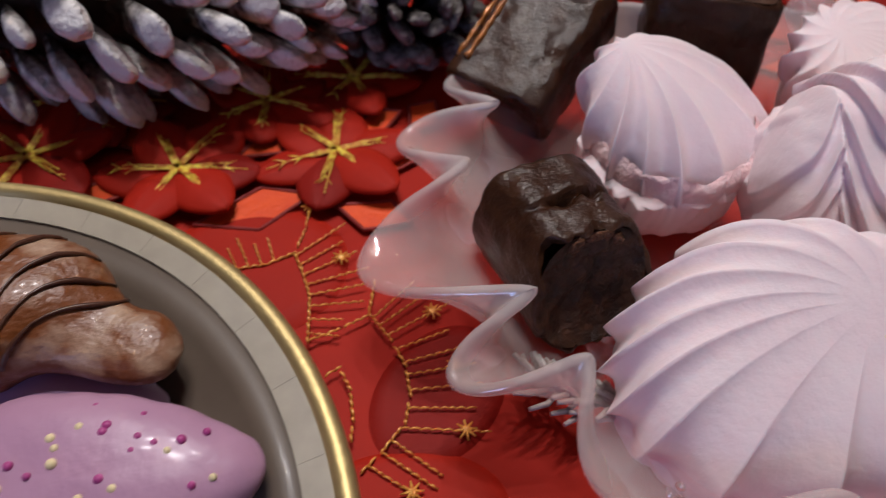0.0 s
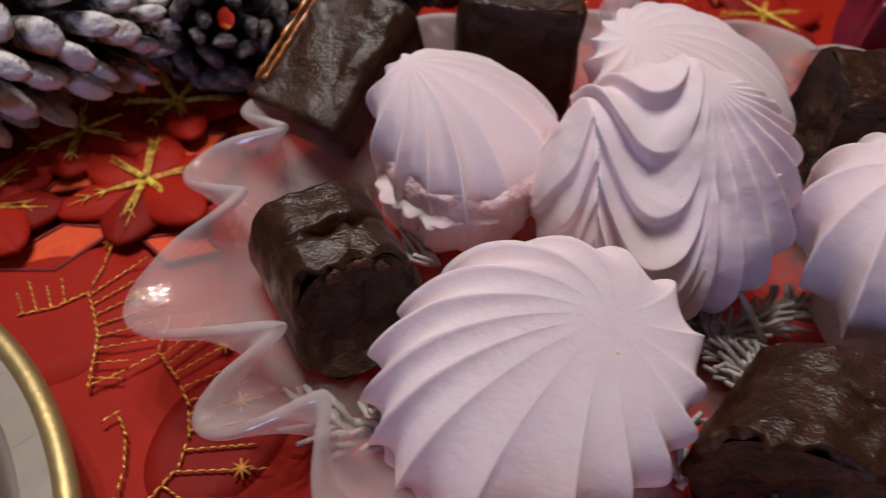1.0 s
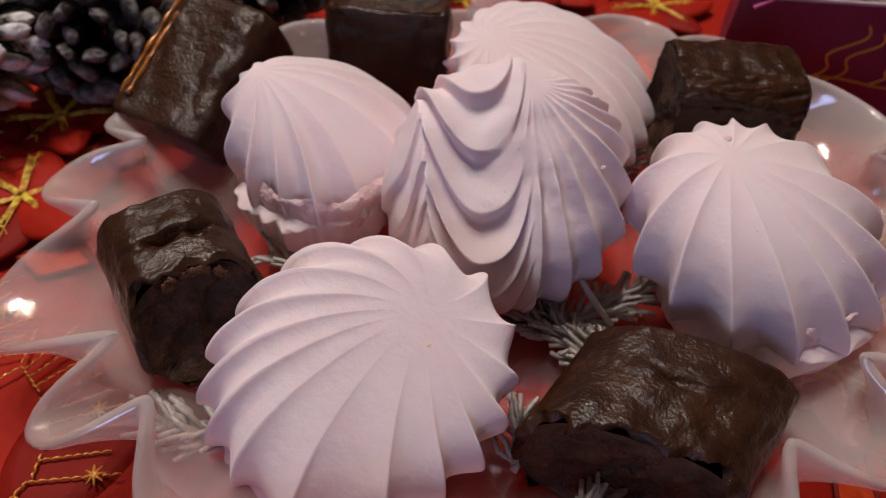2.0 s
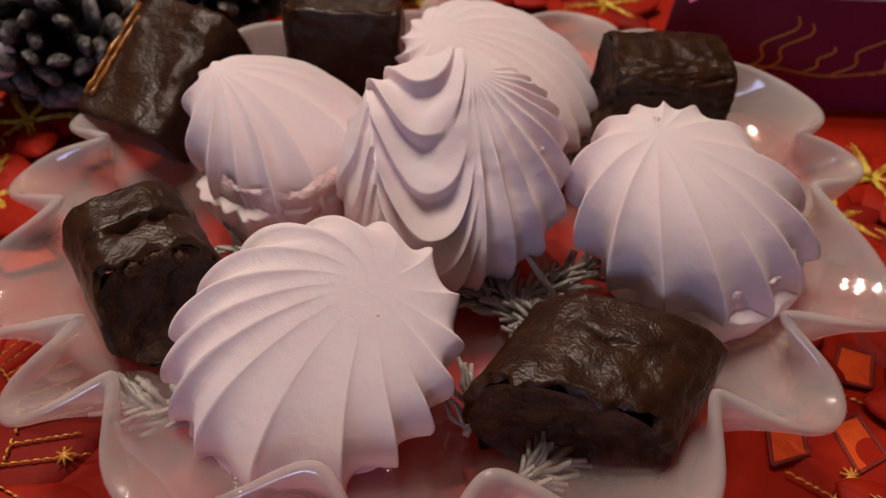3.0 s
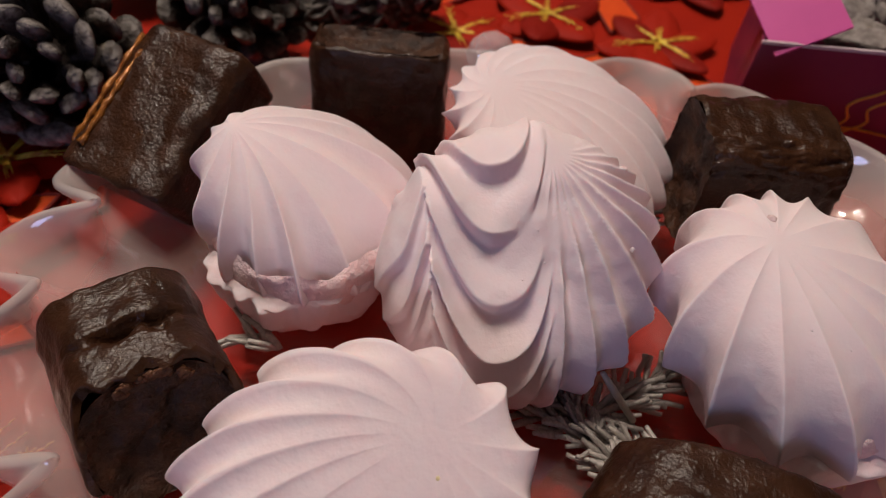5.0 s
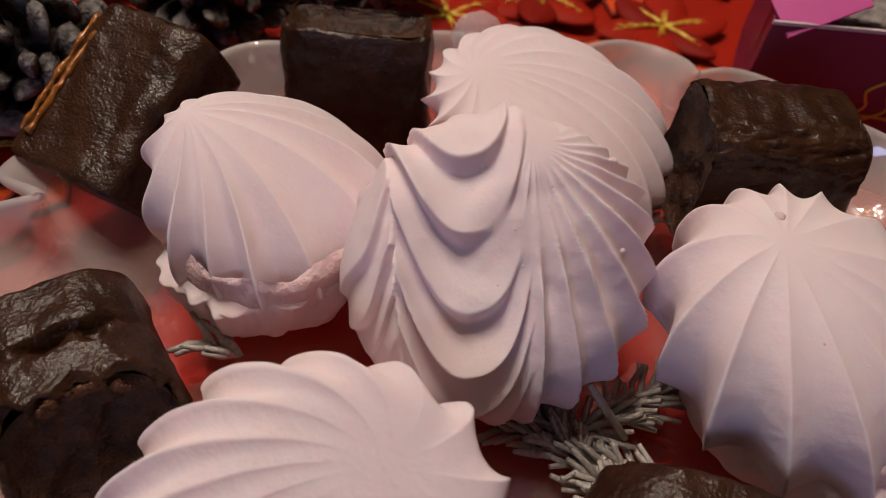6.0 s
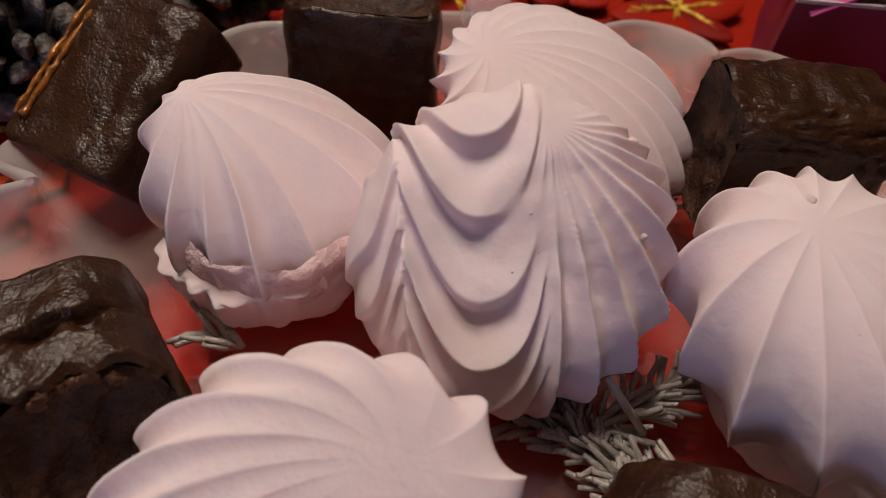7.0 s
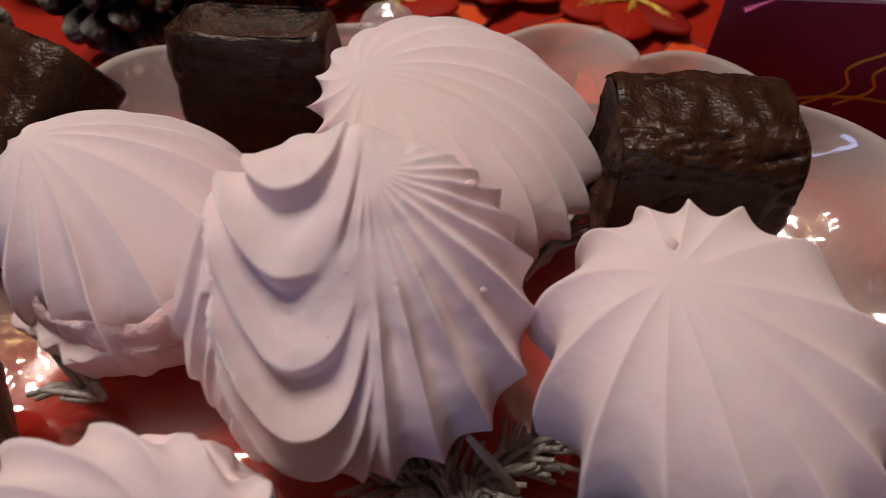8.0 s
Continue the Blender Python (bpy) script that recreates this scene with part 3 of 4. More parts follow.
def garland_half(name, radius, height, tip, seed, blunt):
    """A piped half whose flutes fan out from a tip on one side and hang in deep nested garlands on the other."""
    rows, cols = 130, 460
    verts = []
    for i in range(rows):
        v = i / (rows - 1) * 1.16
        w = min(v, 1.0)
        r = radius * math.sin(math.pi / 2 * w) ** (0.85 / blunt)
        z = height * (1 - w ** (2.0 * blunt)) ** (0.9 / blunt) if w < 1 else 0.0
        if v > 1:
            k = (v - 1) / 0.16
            r *= 1 - 0.14 * k ** 1.5
            z = -0.12 * height * k
        for j in range(cols):
            a = math.tau * j / cols
            x, y = math.cos(a) * r + tip[0] * (1 - w), math.sin(a) * r + tip[1] * (1 - w)
            px, py = math.cos(a) * r / radius + tip[0] / radius * (1 - w), math.sin(a) * r / radius + tip[1] / radius * (1 - w)
            ax, ay = 0.13, 0.76
            dx, dy = px - ax, ay - py
            # the fan
            phi = math.degrees(math.atan2(dx, dy)) if (dx or dy) else 0.0
            d = math.hypot(dx, dy)
            f = phi / 11.0 + 0.15 * math.sin(phi * 0.09)
            cf = abs(2 * (f % 1.0) ** 0.85 - 1) ** 1.8
            fan = 0.0042 * (cf - 0.35) * min(1, max(0, d - 0.08) / 0.75) * min(1, max(0.0, (120 - abs(phi)) / 45))
            # the garlands
            u = (px + 0.27) / 0.40
            rise = 0.72 * min(u, 1.2) ** 3 if u > 0 else 0.62 * u * u if u > -1.05 else 0.68 - 0.9 * (-1.05 - u) + 0.5 * (1 + math.cos(9 * (-1.05 - u))) * 0.1
            g = float(np.interp(dy + rise + 0.03 * math.sin(px * 5 + 1), (-0.6, -0.2, 0.15, 0.59, 1.03, 1.36, 1.63, 1.92, 2.3, 2.8), (-2, -1, 0, 1, 2, 3, 4, 5, 6, 7)))
            q = g % 1.0
            lip = (q / 0.80) ** 1.6 if q < 0.80 else (0.5 + 0.5 * math.cos(math.pi * (q - 0.80) / 0.20))
            hang = 0.0048 * (lip - 0.40) * (0.7 if g < 0 else 1.0) * (0.9 + 0.25 * math.sin(g * 2.3 + 1)) / (1 + 2.2 * max(0, u) ** 3) * (1 if u > -1.0 else max(0.0, min(0.7, 1.35 - dy)))
            t = min(1, max(0, (ax + 0.01 - px) / 0.14))
            t = t * t * (3 - 2 * t)
            push = fan * (1 - t) + hang * t
            push *= min(1, w / 0.15) * (1 if v <= 1 else max(0.2, 1 - (v - 1) * 4))
            n = Vector((px * 0.9, py * 0.9, 1.25 * math.sqrt(max(0.02, 1 - min(1, w) ** 2)) + 0.08)).normalized()
            wob = 0.0010 * wave((px * 2 + seed, py * 2, v), 1.0) + 0.0026 * max(0, py - 0.62) * wave((px * 5 + seed, py * 3, 1), 1.0)
            verts.append((x + n.x * (push + wob), y + n.y * (push + wob), z + n.z * (push + wob)))
    return mesh_from(name, verts, grid_faces(rows, cols), ZEFIR)


def crumb_ring(name, radius, seed):
    """The ragged seam between the halves."""
    cols, rows = 120, 10
    verts = []
    for i in range(rows):
        t = math.pi * (i / (rows - 1) - 0.5)
        for j in range(cols):
            a = math.tau * j / cols
            k = 1 + 0.05 * wave((math.cos(a) * 3.5 + seed, math.sin(a) * 3.5, t), 1.0, 4)
            r = radius * k * (0.86 + 0.12 * math.cos(t))
            verts.append((r * math.cos(a), r * math.sin(a), 0.0085 * math.sin(t) * (1 + 0.25 * wave((math.cos(a) * 3, math.sin(a) * 3 + seed, t), 1.0))))
    return mesh_from(name, verts, grid_faces(rows, cols), ZEFIR_CRUMB)


def zefir(at, tilt, radius, top, bottom, flutes, twist, lean, seed, label, blunt=1.0, depth=0.13, garlands=False, low_shift=(0, 0), low_scale=0.97, squash=(1, 1), ruffle=0.07, seam=0.9, early=0.85, under=0.25, fold=0.85):
    """A pair of halves on a common seam; tilt: the direction of its axis."""
    ob = tagged(new("zefir"), label, "zefir", "zefirs in the bowl")
    up = Vector(tilt).normalized()
    x = Vector((1, 0, 0))
    x = (x - up * x.dot(up)).normalized()
    y = up.cross(x)
    turn = Matrix((x, y, up)).transposed().to_4x4()
    ob.matrix_basis = Matrix.Translation(at) @ turn
    if garlands:
        link("top_half", garland_half("top_half", radius, top, lean, seed, blunt), ob)
    else:
        link("top_half", zefir_half("top_half", radius, top, flutes, twist, lean, depth, seed, blunt, 0.0, squash, early=early, under=under, fold=fold), ob)
    low = zefir_half("bottom_half", radius * low_scale, bottom, max(7, flutes - 5), -twist, (0, 0), depth * 0.12, seed + 7, 1.3, squash=squash, ragged=ruffle)
    link("bottom_half", low, ob, pose(low_shift[0], low_shift[1], -0.0016, 180, 0, 40))
    link("seam", crumb_ring("seam", radius * seam, seed), ob, pose(low_shift[0] / 2, low_shift[1] / 2, -0.001))
    return ob


front_zefir = zefir((0.1135, 0.1450, 0.0265), (-0.08, -0.50, 1), 0.0358, 0.0225, 0.020, 16, -0.42, (0.019, 0.017), 3,
                    "pale pink fluted zefir in the bowl beside two chocolate rolls", blunt=1.35, depth=0.125, squash=(1.10, 0.97), early=0.5, under=0.55, fold=0.66)
middle_zefir = zefir((0.1645, 0.208, 0.039), (0.0, -0.66, 0.75), 0.0392, 0.031, 0.018, 20, 0.0, (0.0, 0.010), 5,
                     "pale pink zefir with wavy garland folds leaning among the others", blunt=1.2, garlands=True)
side_zefir = zefir((0.242, 0.178, 0.038), (-0.03, -0.14, 1), 0.0368, 0.0300, 0.026, 14, -0.1, (-0.015, 0.014), 9,
                   "pale pink fluted zefir with a small dimple beside a chocolate roll", depth=0.19, blunt=0.95, low_scale=0.93, low_shift=(0.005, -0.004), under=0.2)
zefir((0.1085, 0.236, 0.036), (-0.05, -0.16, 1), 0.0285, 0.0255, 0.024, 13, 0.6, (-0.020, 0.016), 12,
      "pale pink zefir with a ragged seam in front of chocolate pieces", depth=0.19, blunt=0.85, low_shift=(-0.003, -0.002), low_scale=1.05, squash=(1.08, 1.0), ruffle=0.11, seam=1.07, early=0.6, under=0.25)
zefir((0.1965, 0.263, 0.035), (0.0, -0.24, 1), 0.0372, 0.0235, 0.022, 17, 0.9, (-0.028, 0.012), 15,
      "pale pink fluted zefir against the far rim of the bowl", depth=0.13, early=0.6, under=0.4)


def on_surface(ob, place):
    """The spot of a zefir's upper half nearest to a place, in its own coordinates, and its normal."""
    half = next(c for c in ob.children if c.name.startswith("top_half"))
    p = ob.matrix_basis.inverted() @ Vector(place)
    v = min(half.data.vertices, key=lambda q: (q.co - p).length_squared)
    return v.co.copy(), v.normal.copy()


def fleck(ob, name, place, size, mat, flat=0.45, seed=0):
    """A crumb, speck or dimple stuck to a zefir."""
    p, n = on_surface(ob, place)
    bm = bmesh.new()
    bmesh.ops.create_icosphere(bm, subdivisions=2, radius=size)
    for v in bm.verts:
        v.co *= 1 + 0.35 * wave(v.co + Vector((seed, 0, 0)), 500)
        v.co.z *= flat
    half = next(c for c in ob.children if c.name.startswith("top_half"))
    link(name, bm_mesh(name, bm, mat), half, Matrix.Translation(p) @ n.to_track_quat("Z", "Y").to_matrix().to_4x4())


fleck(front_zefir, "brown_speck", (0.134, 0.142, 0.051), 0.0005, CREAM_BEAD)
fleck(side_zefir, "dimple", (0.228, 0.195, 0.067), 0.0014, ZEFIR_CRUMB, 0.3)
for k, (x, y, z) in enumerate(((0.191, 0.196, 0.061), (0.164, 0.194, 0.071), (0.186, 0.200, 0.066), (0.160, 0.186, 0.060), (0.166, 0.188, 0.064), (0.190, 0.210, 0.074))):
    fleck(middle_zefir, "crumb", (x, y, z), (0.0008, 0.0003, 0.0004, 0.0003, 0.0003, 0.0014)[k], ZEFIR_CRUMB if k == 5 else ZEFIR, 0.7, k)
for k, (x, y, z) in enumerate(((0.236, 0.160, 0.06), (0.252, 0.158, 0.055), (0.228, 0.166, 0.06), (0.262, 0.165, 0.055))):
    fleck(side_zefir, "crumb", (x, y, z), 0.0003, ZEFIR, 0.7, k)


# ---- chocolate rolls ----
def roll_mesh(name, length, width, height, seed, square=0.5, rough=0.0012, slump=0.10, shear=0.0, pits=(), ripple=0.0, torn=0.0, skew=0.0):
    """A chocolate-covered piece, along y: rounded on top, flatter below, with slumped ends."""
    cols, rows = 128, 84
    verts = []
    for i in range(rows):
        t = i / (rows - 1)
        y = (t - 0.5) * length
        endk = min(1, min(t, 1 - t) / 0.05)
        s = 1 - slump + slump * math.sqrt(max(0, 1 - (1 - endk) ** 2))
        for j in range(cols):
            a = math.tau * j / cols
            e = 1 - square * (0.75 if math.sin(a) > 0 else 0.9)
            ca, sa = math.cos(a), math.sin(a)
            x = math.copysign(abs(ca) ** e, ca) * width / 2 * s
            z = math.copysign(abs(sa) ** e, sa) * height / 2 * s
            k = rough * (wave((x * 90 + seed, y * 60, z * 90), 1.0) + 0.8 * wave((x * 30 + seed, y * 30, z * 30), 1.0))
            k += ripple * (1 - abs(wave((x * 420 + seed, y * 90, z * 420), 1.0)) * 3)
            for qx, qy, rx, ry, deep in pits:
                if sa > 0:
                    z -= deep * math.exp(-((x - qx) / rx) ** 2 - ((y - qy + 0.0015 * wave((x * 200, seed, 0), 1.0)) / ry) ** 2) * (1 + 0.8 * wave((x * 260, y * 260, seed), 1.0))
            y = (t - 0.5) * length + shear * (1 - t) * (z / height + 0.5) + skew * x
            verts.append((x + k * ca, y + (0.0015 + torn * (t < 0.5)) * wave((x * 110, seed, z * 110), 1.0) * max(0, 1 - min(t, 1 - t) / 0.12), z + k * sa))
    return mesh_from(name, verts, grid_faces(rows, cols), CHOC)


def cut_face(name, width, height, seed, square, rough=0.0022, mat=None, slump=0.10, shear=0.0, skew=0.0):
    """A torn end of a roll, facing y, uneven."""
    cols, rows = 72, 14
    verts = []
    for i in range(rows):
        v = i / (rows - 1)
        for j in range(cols):
            a = math.tau * j / cols
            e = 1 - square * (0.75 if math.sin(a) > 0 else 0.9)
            ca, sa = math.cos(a), math.sin(a)
            x, z = math.copysign(abs(ca) ** e, ca) * width / 2 * v * (1.01 - slump), math.copysign(abs(sa) ** e, sa) * height / 2 * v * (1.01 - slump)
            k = rough * (wave((x * 160 + seed, 0.3, z * 160), 1.0, 4) - 0.4) * min(1, (1 - v) * 5)
            verts.append((x, k - 0.0035 * (1 - v ** 4) - shear * (z / height + 0.5) + skew * x, z))
    return mesh_from(name, verts, grid_faces(rows, cols), mat or CHOC_CUT)


def chocolate_roll(at, turn, length, width, height, seed, label, square=0.5, fill=False, rough=0.0012, slump=0.10, shear=0.0, pits=(), ripple=0.0, torn=0.0, skew=0.0):
    ob = tagged(new("chocolate_roll"), label, "chocolate", "chocolate pieces in the bowl")
    ob.matrix_basis = Matrix.Translation(at) @ Euler([radians(a) for a in turn]).to_matrix().to_4x4()
    glaze = link("glaze", roll_mesh("glaze", length, width, height, seed, square, rough, slump, shear, pits, ripple, torn, skew), ob)
    link("front_face", cut_face("front_face", width, height, seed, square, slump=slump, shear=shear, skew=skew), ob, pose(0, -length / 2, 0, 0, 0, 180))
    link("back_face", cut_face("back_face", width, height, seed + 3, square, slump=slump, skew=skew), ob, pose(0, length / 2, 0))
    if fill:
        rng = random.Random(seed)
        for k in range(30):
            a = radians(rng.uniform(48, 112))
            bm = bmesh.new()
            bmesh.ops.create_icosphere(bm, subdivisions=2, radius=rng.uniform(0.0006, 0.0014))
            for v in bm.verts:
                v.co *= 1 + 1.1 * wave(v.co + Vector((k, 0, 0)), 620)
                v.co.y *= 0.5
            link("filling_crumb", bm_mesh("filling_crumb", bm, FILLING), glaze, pose(math.cos(a) * width * 0.38, -length / 2 + shear * (0.5 + 0.42 * math.sin(a)) + 0.0004, math.sin(a) * height * rng.uniform(0.36, 0.43)))
    return ob


chocolate_roll((0.065, 0.182, 0.031), (0, 0, 26), 0.046, 0.040, 0.036, 2, "dark chocolate roll with a cracked top and torn end", 0.30, True, shear=0.016, torn=0.004,
               pits=((0.004, 0.006, 0.012, 0.0012, 0.0050), (-0.001, 0.004, 0.003, 0.0014, 0.0022), (0.008, 0.0035, 0.002, 0.0014, 0.0020)))
chocolate_roll((0.1955, 0.1275, 0.0245), (0, 0, -45), 0.042, 0.056, 0.041, 4, "dark chocolate roll with a torn open end in the bowl", 0.36, shear=0.004, torn=0.004, skew=0.34, ripple=0.0003, pits=((-0.002, 0.004, 0.005, 0.0012, 0.0026), (0.004, 0.006, 0.003, 0.0008, 0.0012), (0.010, 0.002, 0.002, 0.006, 0.0010)))
leaning = chocolate_roll((0.061, 0.278, 0.040), (27, 0, -34), 0.056, 0.042, 0.027, 6, "flat dark chocolate piece with a sharp edge leaning on the rim", 0.8)
chocolate_roll((0.133, 0.300, 0.034), (80, 0, -10), 0.046, 0.050, 0.026, 8, "dark chocolate piece with a seam standing on its end", 0.8, pits=((0.004, 0.0, 0.0020, 0.05, 0.0032),))
chocolate_roll((0.251, 0.238, 0.047), (0, 0, 82), 0.043, 0.036, 0.042, 10, "dark chocolate roll with bark-like ripples lying across the bowl", 0.70, slump=0.03, ripple=0.0007)
# the warm reflection on the leaning piece's sharp edge, modelled as two tubes
for k, off in enumerate((0.0, 0.0042)):
    rng = random.Random(k)
    line = [Vector((-0.0190 + off + rng.uniform(-0.0003, 0.0003), y, 0.0122 + 0.28 * off + rng.uniform(-0.0003, 0.0003))) for y in np.linspace(-0.021, 0.022 - 0.006 * k, 20)]
    link("glint_tube", mesh_from("glint_tube", *tube_data(line, [rng.uniform(0.0006, 0.0015) for _ in line], 7), EDGE_GLINT), next(c for c in leaning.children if c.name.startswith("glaze")), None, "warm lamp glint along the chocolate edge, built as a thin tube")


# ---- dish of gingerbread ----
def mosaic_dish():
    dish = tagged(new("mosaic_dish"), "taupe dish with pearl inlay band and brushed gold rim", "dish")
    dish.location = (-0.115, 0.074, 0.0)
    outer, cols = 0.130, 160
    prof = [(0.0, 0.004), (0.07, 0.004), (0.095, 0.007), (0.110, 0.015), (0.1185, 0.0225)]
    under = [(0.128, 0.021), (0.118, 0.010), (0.100, 0.002), (0.07, -0.0006), (0.0, -0.0006)]

    def ring(points):
        return [(r * math.cos(math.tau * j / cols), r * math.sin(math.tau * j / cols), z) for r, z in points for j in range(cols)]
    link("basin", mesh_from("basin", ring(prof + [(0.1185, 0.0212)] + under), grid_faces(len(prof) + 1 + len(under), cols), TAUPE), dish)
    rimp = [(outer - 0.0022 + 0.0030 * math.cos(a), 0.0235 + 0.0030 * math.sin(a)) for a in np.linspace(0, math.tau, 13)]
    link("gold_rim", mesh_from("gold_rim", ring(rimp), grid_faces(len(rimp), cols), GOLD_RIM), dish)
    count = 34
    for k in range(count):
        a0, a1 = math.tau * (k + 0.002) / count, math.tau * (k + 0.998) / count
        vs = []
        for z in (0.0, -0.0015):
            for r, h in ((0.1178, 0.0226), (0.1262, 0.0245)):
                for a in np.linspace(a0, a1, 5):
                    vs.append((r * math.cos(a), r * math.sin(a), h + z))
        fs = [(i, i + 1, 5 + i + 1, 5 + i) for i in range(4)] + [(10 + i + 1, 10 + i, 15 + i, 15 + i + 1) for i in range(4)]
        fs += [(i + 1, i, 10 + i, 10 + i + 1) for i in range(4)] + [(0, 5, 15, 10), (9, 4, 14, 19)]
        link("inlay_tile", mesh_from("inlay_tile", vs, fs, PEARL, False), dish)


mosaic_dish()


def blob_mesh(name, outline, thick, mat, seed=0, bulge=0.6):
    """A puffed biscuit from a round outline function of the angle."""
    cols, rows = 96, 20
    verts = []
    for i in range(rows):
        t = math.pi * i / (rows - 1)
        for j in range(cols):
            a = math.tau * j / cols
            x, y = outline(a)
            k = math.sin(t) ** bulge
            z = thick * math.cos(t) * 0.5
            w = 1 + 0.04 * wave((x * 60 + seed, y * 60, z * 60), 1.0)
            verts.append((x * k * w, y * k * w, z + 0.001 * wave((x * k * 40, y * k * 40 + seed, 0), 1.0)))
    return mesh_from(name, verts, grid_faces(rows, cols), mat)


def gingerbreads():
    fish = tagged(new("gingerbread"), "glazed brown gingerbread with dark chocolate stripes", "gingerbread", "biscuits in the dish")
    fish.matrix_basis = pose(-0.080, 0.150, 0.027, 6, 4, 0)
    line = [Vector((-0.048 + 0.088 * t, 0.004 * math.sin(9 * t - 3.2), 0)) for t in np.linspace(0, 1, 40)]
    fat = [(0.0225 - 0.0125 / (1 + math.exp(-(t - 0.66) / 0.045))) * math.sqrt(max(0.0, 1 - (1 - min(1, t / 0.16)) ** 2)) * math.sqrt(max(0.02, 1 - max(0, (t - 0.90) / 0.10) ** 2)) + 0.0004 for t in np.linspace(0, 1, 40)]
    vs, fs = tube_data(line, fat, 40)
    vs = [(v.x, v.y, v.z * 0.62 + 0.0008 * wave(v, 70)) for v in vs]
    body = link("biscuit", mesh_from("biscuit", vs, fs, COOKIE), fish)
    for k in range(7):
        pts = []
        for t in np.linspace(-1.3, 1.3, 16):
            i = max(1.0, min(37.9, 9 + 3 * k + 3.4 * math.sin(t) + 0.4 * math.sin(3 * t + k)))
            c, r = line[int(i)].lerp(line[int(i) + 1], i % 1), fat[int(i)] * (1 - i % 1) + fat[int(i) + 1] * (i % 1)
            d = (line[int(i) + 1] - line[int(i)]).normalized()
            pts.append(c + Vector((-d.y, d.x, 0)) * r * math.sin(t) + Vector((0, 0, r * 0.62 * math.cos(t) + 0.0004)))
        link("chocolate_stripe", mesh_from("chocolate_stripe", *tube_data(pts, [0.0006 + 0.0002 * math.sin(i * 0.9 + k) for i in range(16)], 6), STRIPE), body)
    egg = tagged(new("gingerbread"), "pink iced gingerbread with cream and magenta sugar beads", "gingerbread", "biscuits in the dish")
    egg.matrix_basis = pose(-0.053, 0.109, 0.022, 10, 0, 10)
    shape = lambda a: (0.038 * math.cos(a) * (1 + 0.08 * math.cos(a)), 0.0230 * math.sin(a) * (1 - 0.26 * math.cos(a)))
    iced = link("biscuit", blob_mesh("biscuit", shape, 0.020, PINK_ICING, 5, 0.6), egg)
    rng = random.Random(4)
    for k in range(34):
        bm = bmesh.new()
        bmesh.ops.create_icosphere(bm, subdivisions=2, radius=rng.uniform(0.0008, 0.0013))
        a, d = rng.uniform(0, math.tau), math.sqrt(rng.uniform(0.02, 0.75))
        x, y = shape(a)
        z = 0.010 * (1 - d ** 3.2) ** 0.5 - 0.0001
        link("sugar_bead", bm_mesh("sugar_bead", bm, CREAM_BEAD if k % 2 else MAGENTA_BEAD), iced, pose(x * d, y * d, z))
    low = tagged(new("gingerbread"), "lilac iced gingerbread lying under the striped one", "gingerbread", "biscuits in the dish")
    low.matrix_basis = pose(-0.092, 0.128, 0.012, 0, 0, 4)
    link("biscuit", blob_mesh("biscuit", lambda a: (0.050 * math.cos(a), 0.024 * math.sin(a)), 0.014, LILAC_ICING, 8, 0.6), low)


gingerbreads()


# ---- pine cones ----
def scale_mesh(name, length, width, mat, club=0.0):
    """One woody scale along y: narrow at the root, a thick rounded tip bent up."""
    rows, cols = 15, 9
    verts, faces = [], []
    for side in (1, -1):
        for i in range(rows):
            v = i / (rows - 1)
            w = width / 2 * (0.25 + 0.75 * math.sin(math.pi / 2 * min(1, v * 1.25))) * (1 if v < 0.62 else math.sqrt(max(0.02, 1 - ((v - 0.62) / 0.38) ** 2)))
            th = length * (0.035 + 0.085 * v)
            if club:
                end = math.sqrt(max(0.03, 1 - max(0, (v - 0.80) / 0.20) ** 2))
                w, th = width / 2 * (0.45 + 0.55 * math.sin(math.pi / 2 * min(1, v * 1.3))) * end, width * club * (0.5 + 0.5 * v) * end
            for j in range(cols):
                u = 2 * j / (cols - 1) - 1
                z = 0.35 * length * v * v - 0.20 * length * u * u * v + side * th * (1 - 0.75 * u * u) + 0.05 * length * max(0, v - 0.7) * side
                if club:
                    z = 0.16 * length * v * v + side * th * math.sqrt(max(0.0, 1 - u * u)) * (1 + 0.25 * math.sin(11 * v + 2 * u))
                verts.append((u * w, v * length, z))
    k = rows * cols
    faces += grid_faces(rows, cols, False) + [tuple(reversed(f)) for f in grid_faces(rows, cols, False, k)]
    edge = [j for j in range(cols)] + [i * cols + cols - 1 for i in range(1, rows)] + [(rows - 1) * cols + j for j in range(cols - 2, -1, -1)] + [i * cols for i in range(rows - 2, 0, -1)]
    for a, b in zip(edge, edge[1:] + edge[:1]):
        faces.append((b, a, a + k, b + k))
    return mesh_from(name, verts, faces, mat)


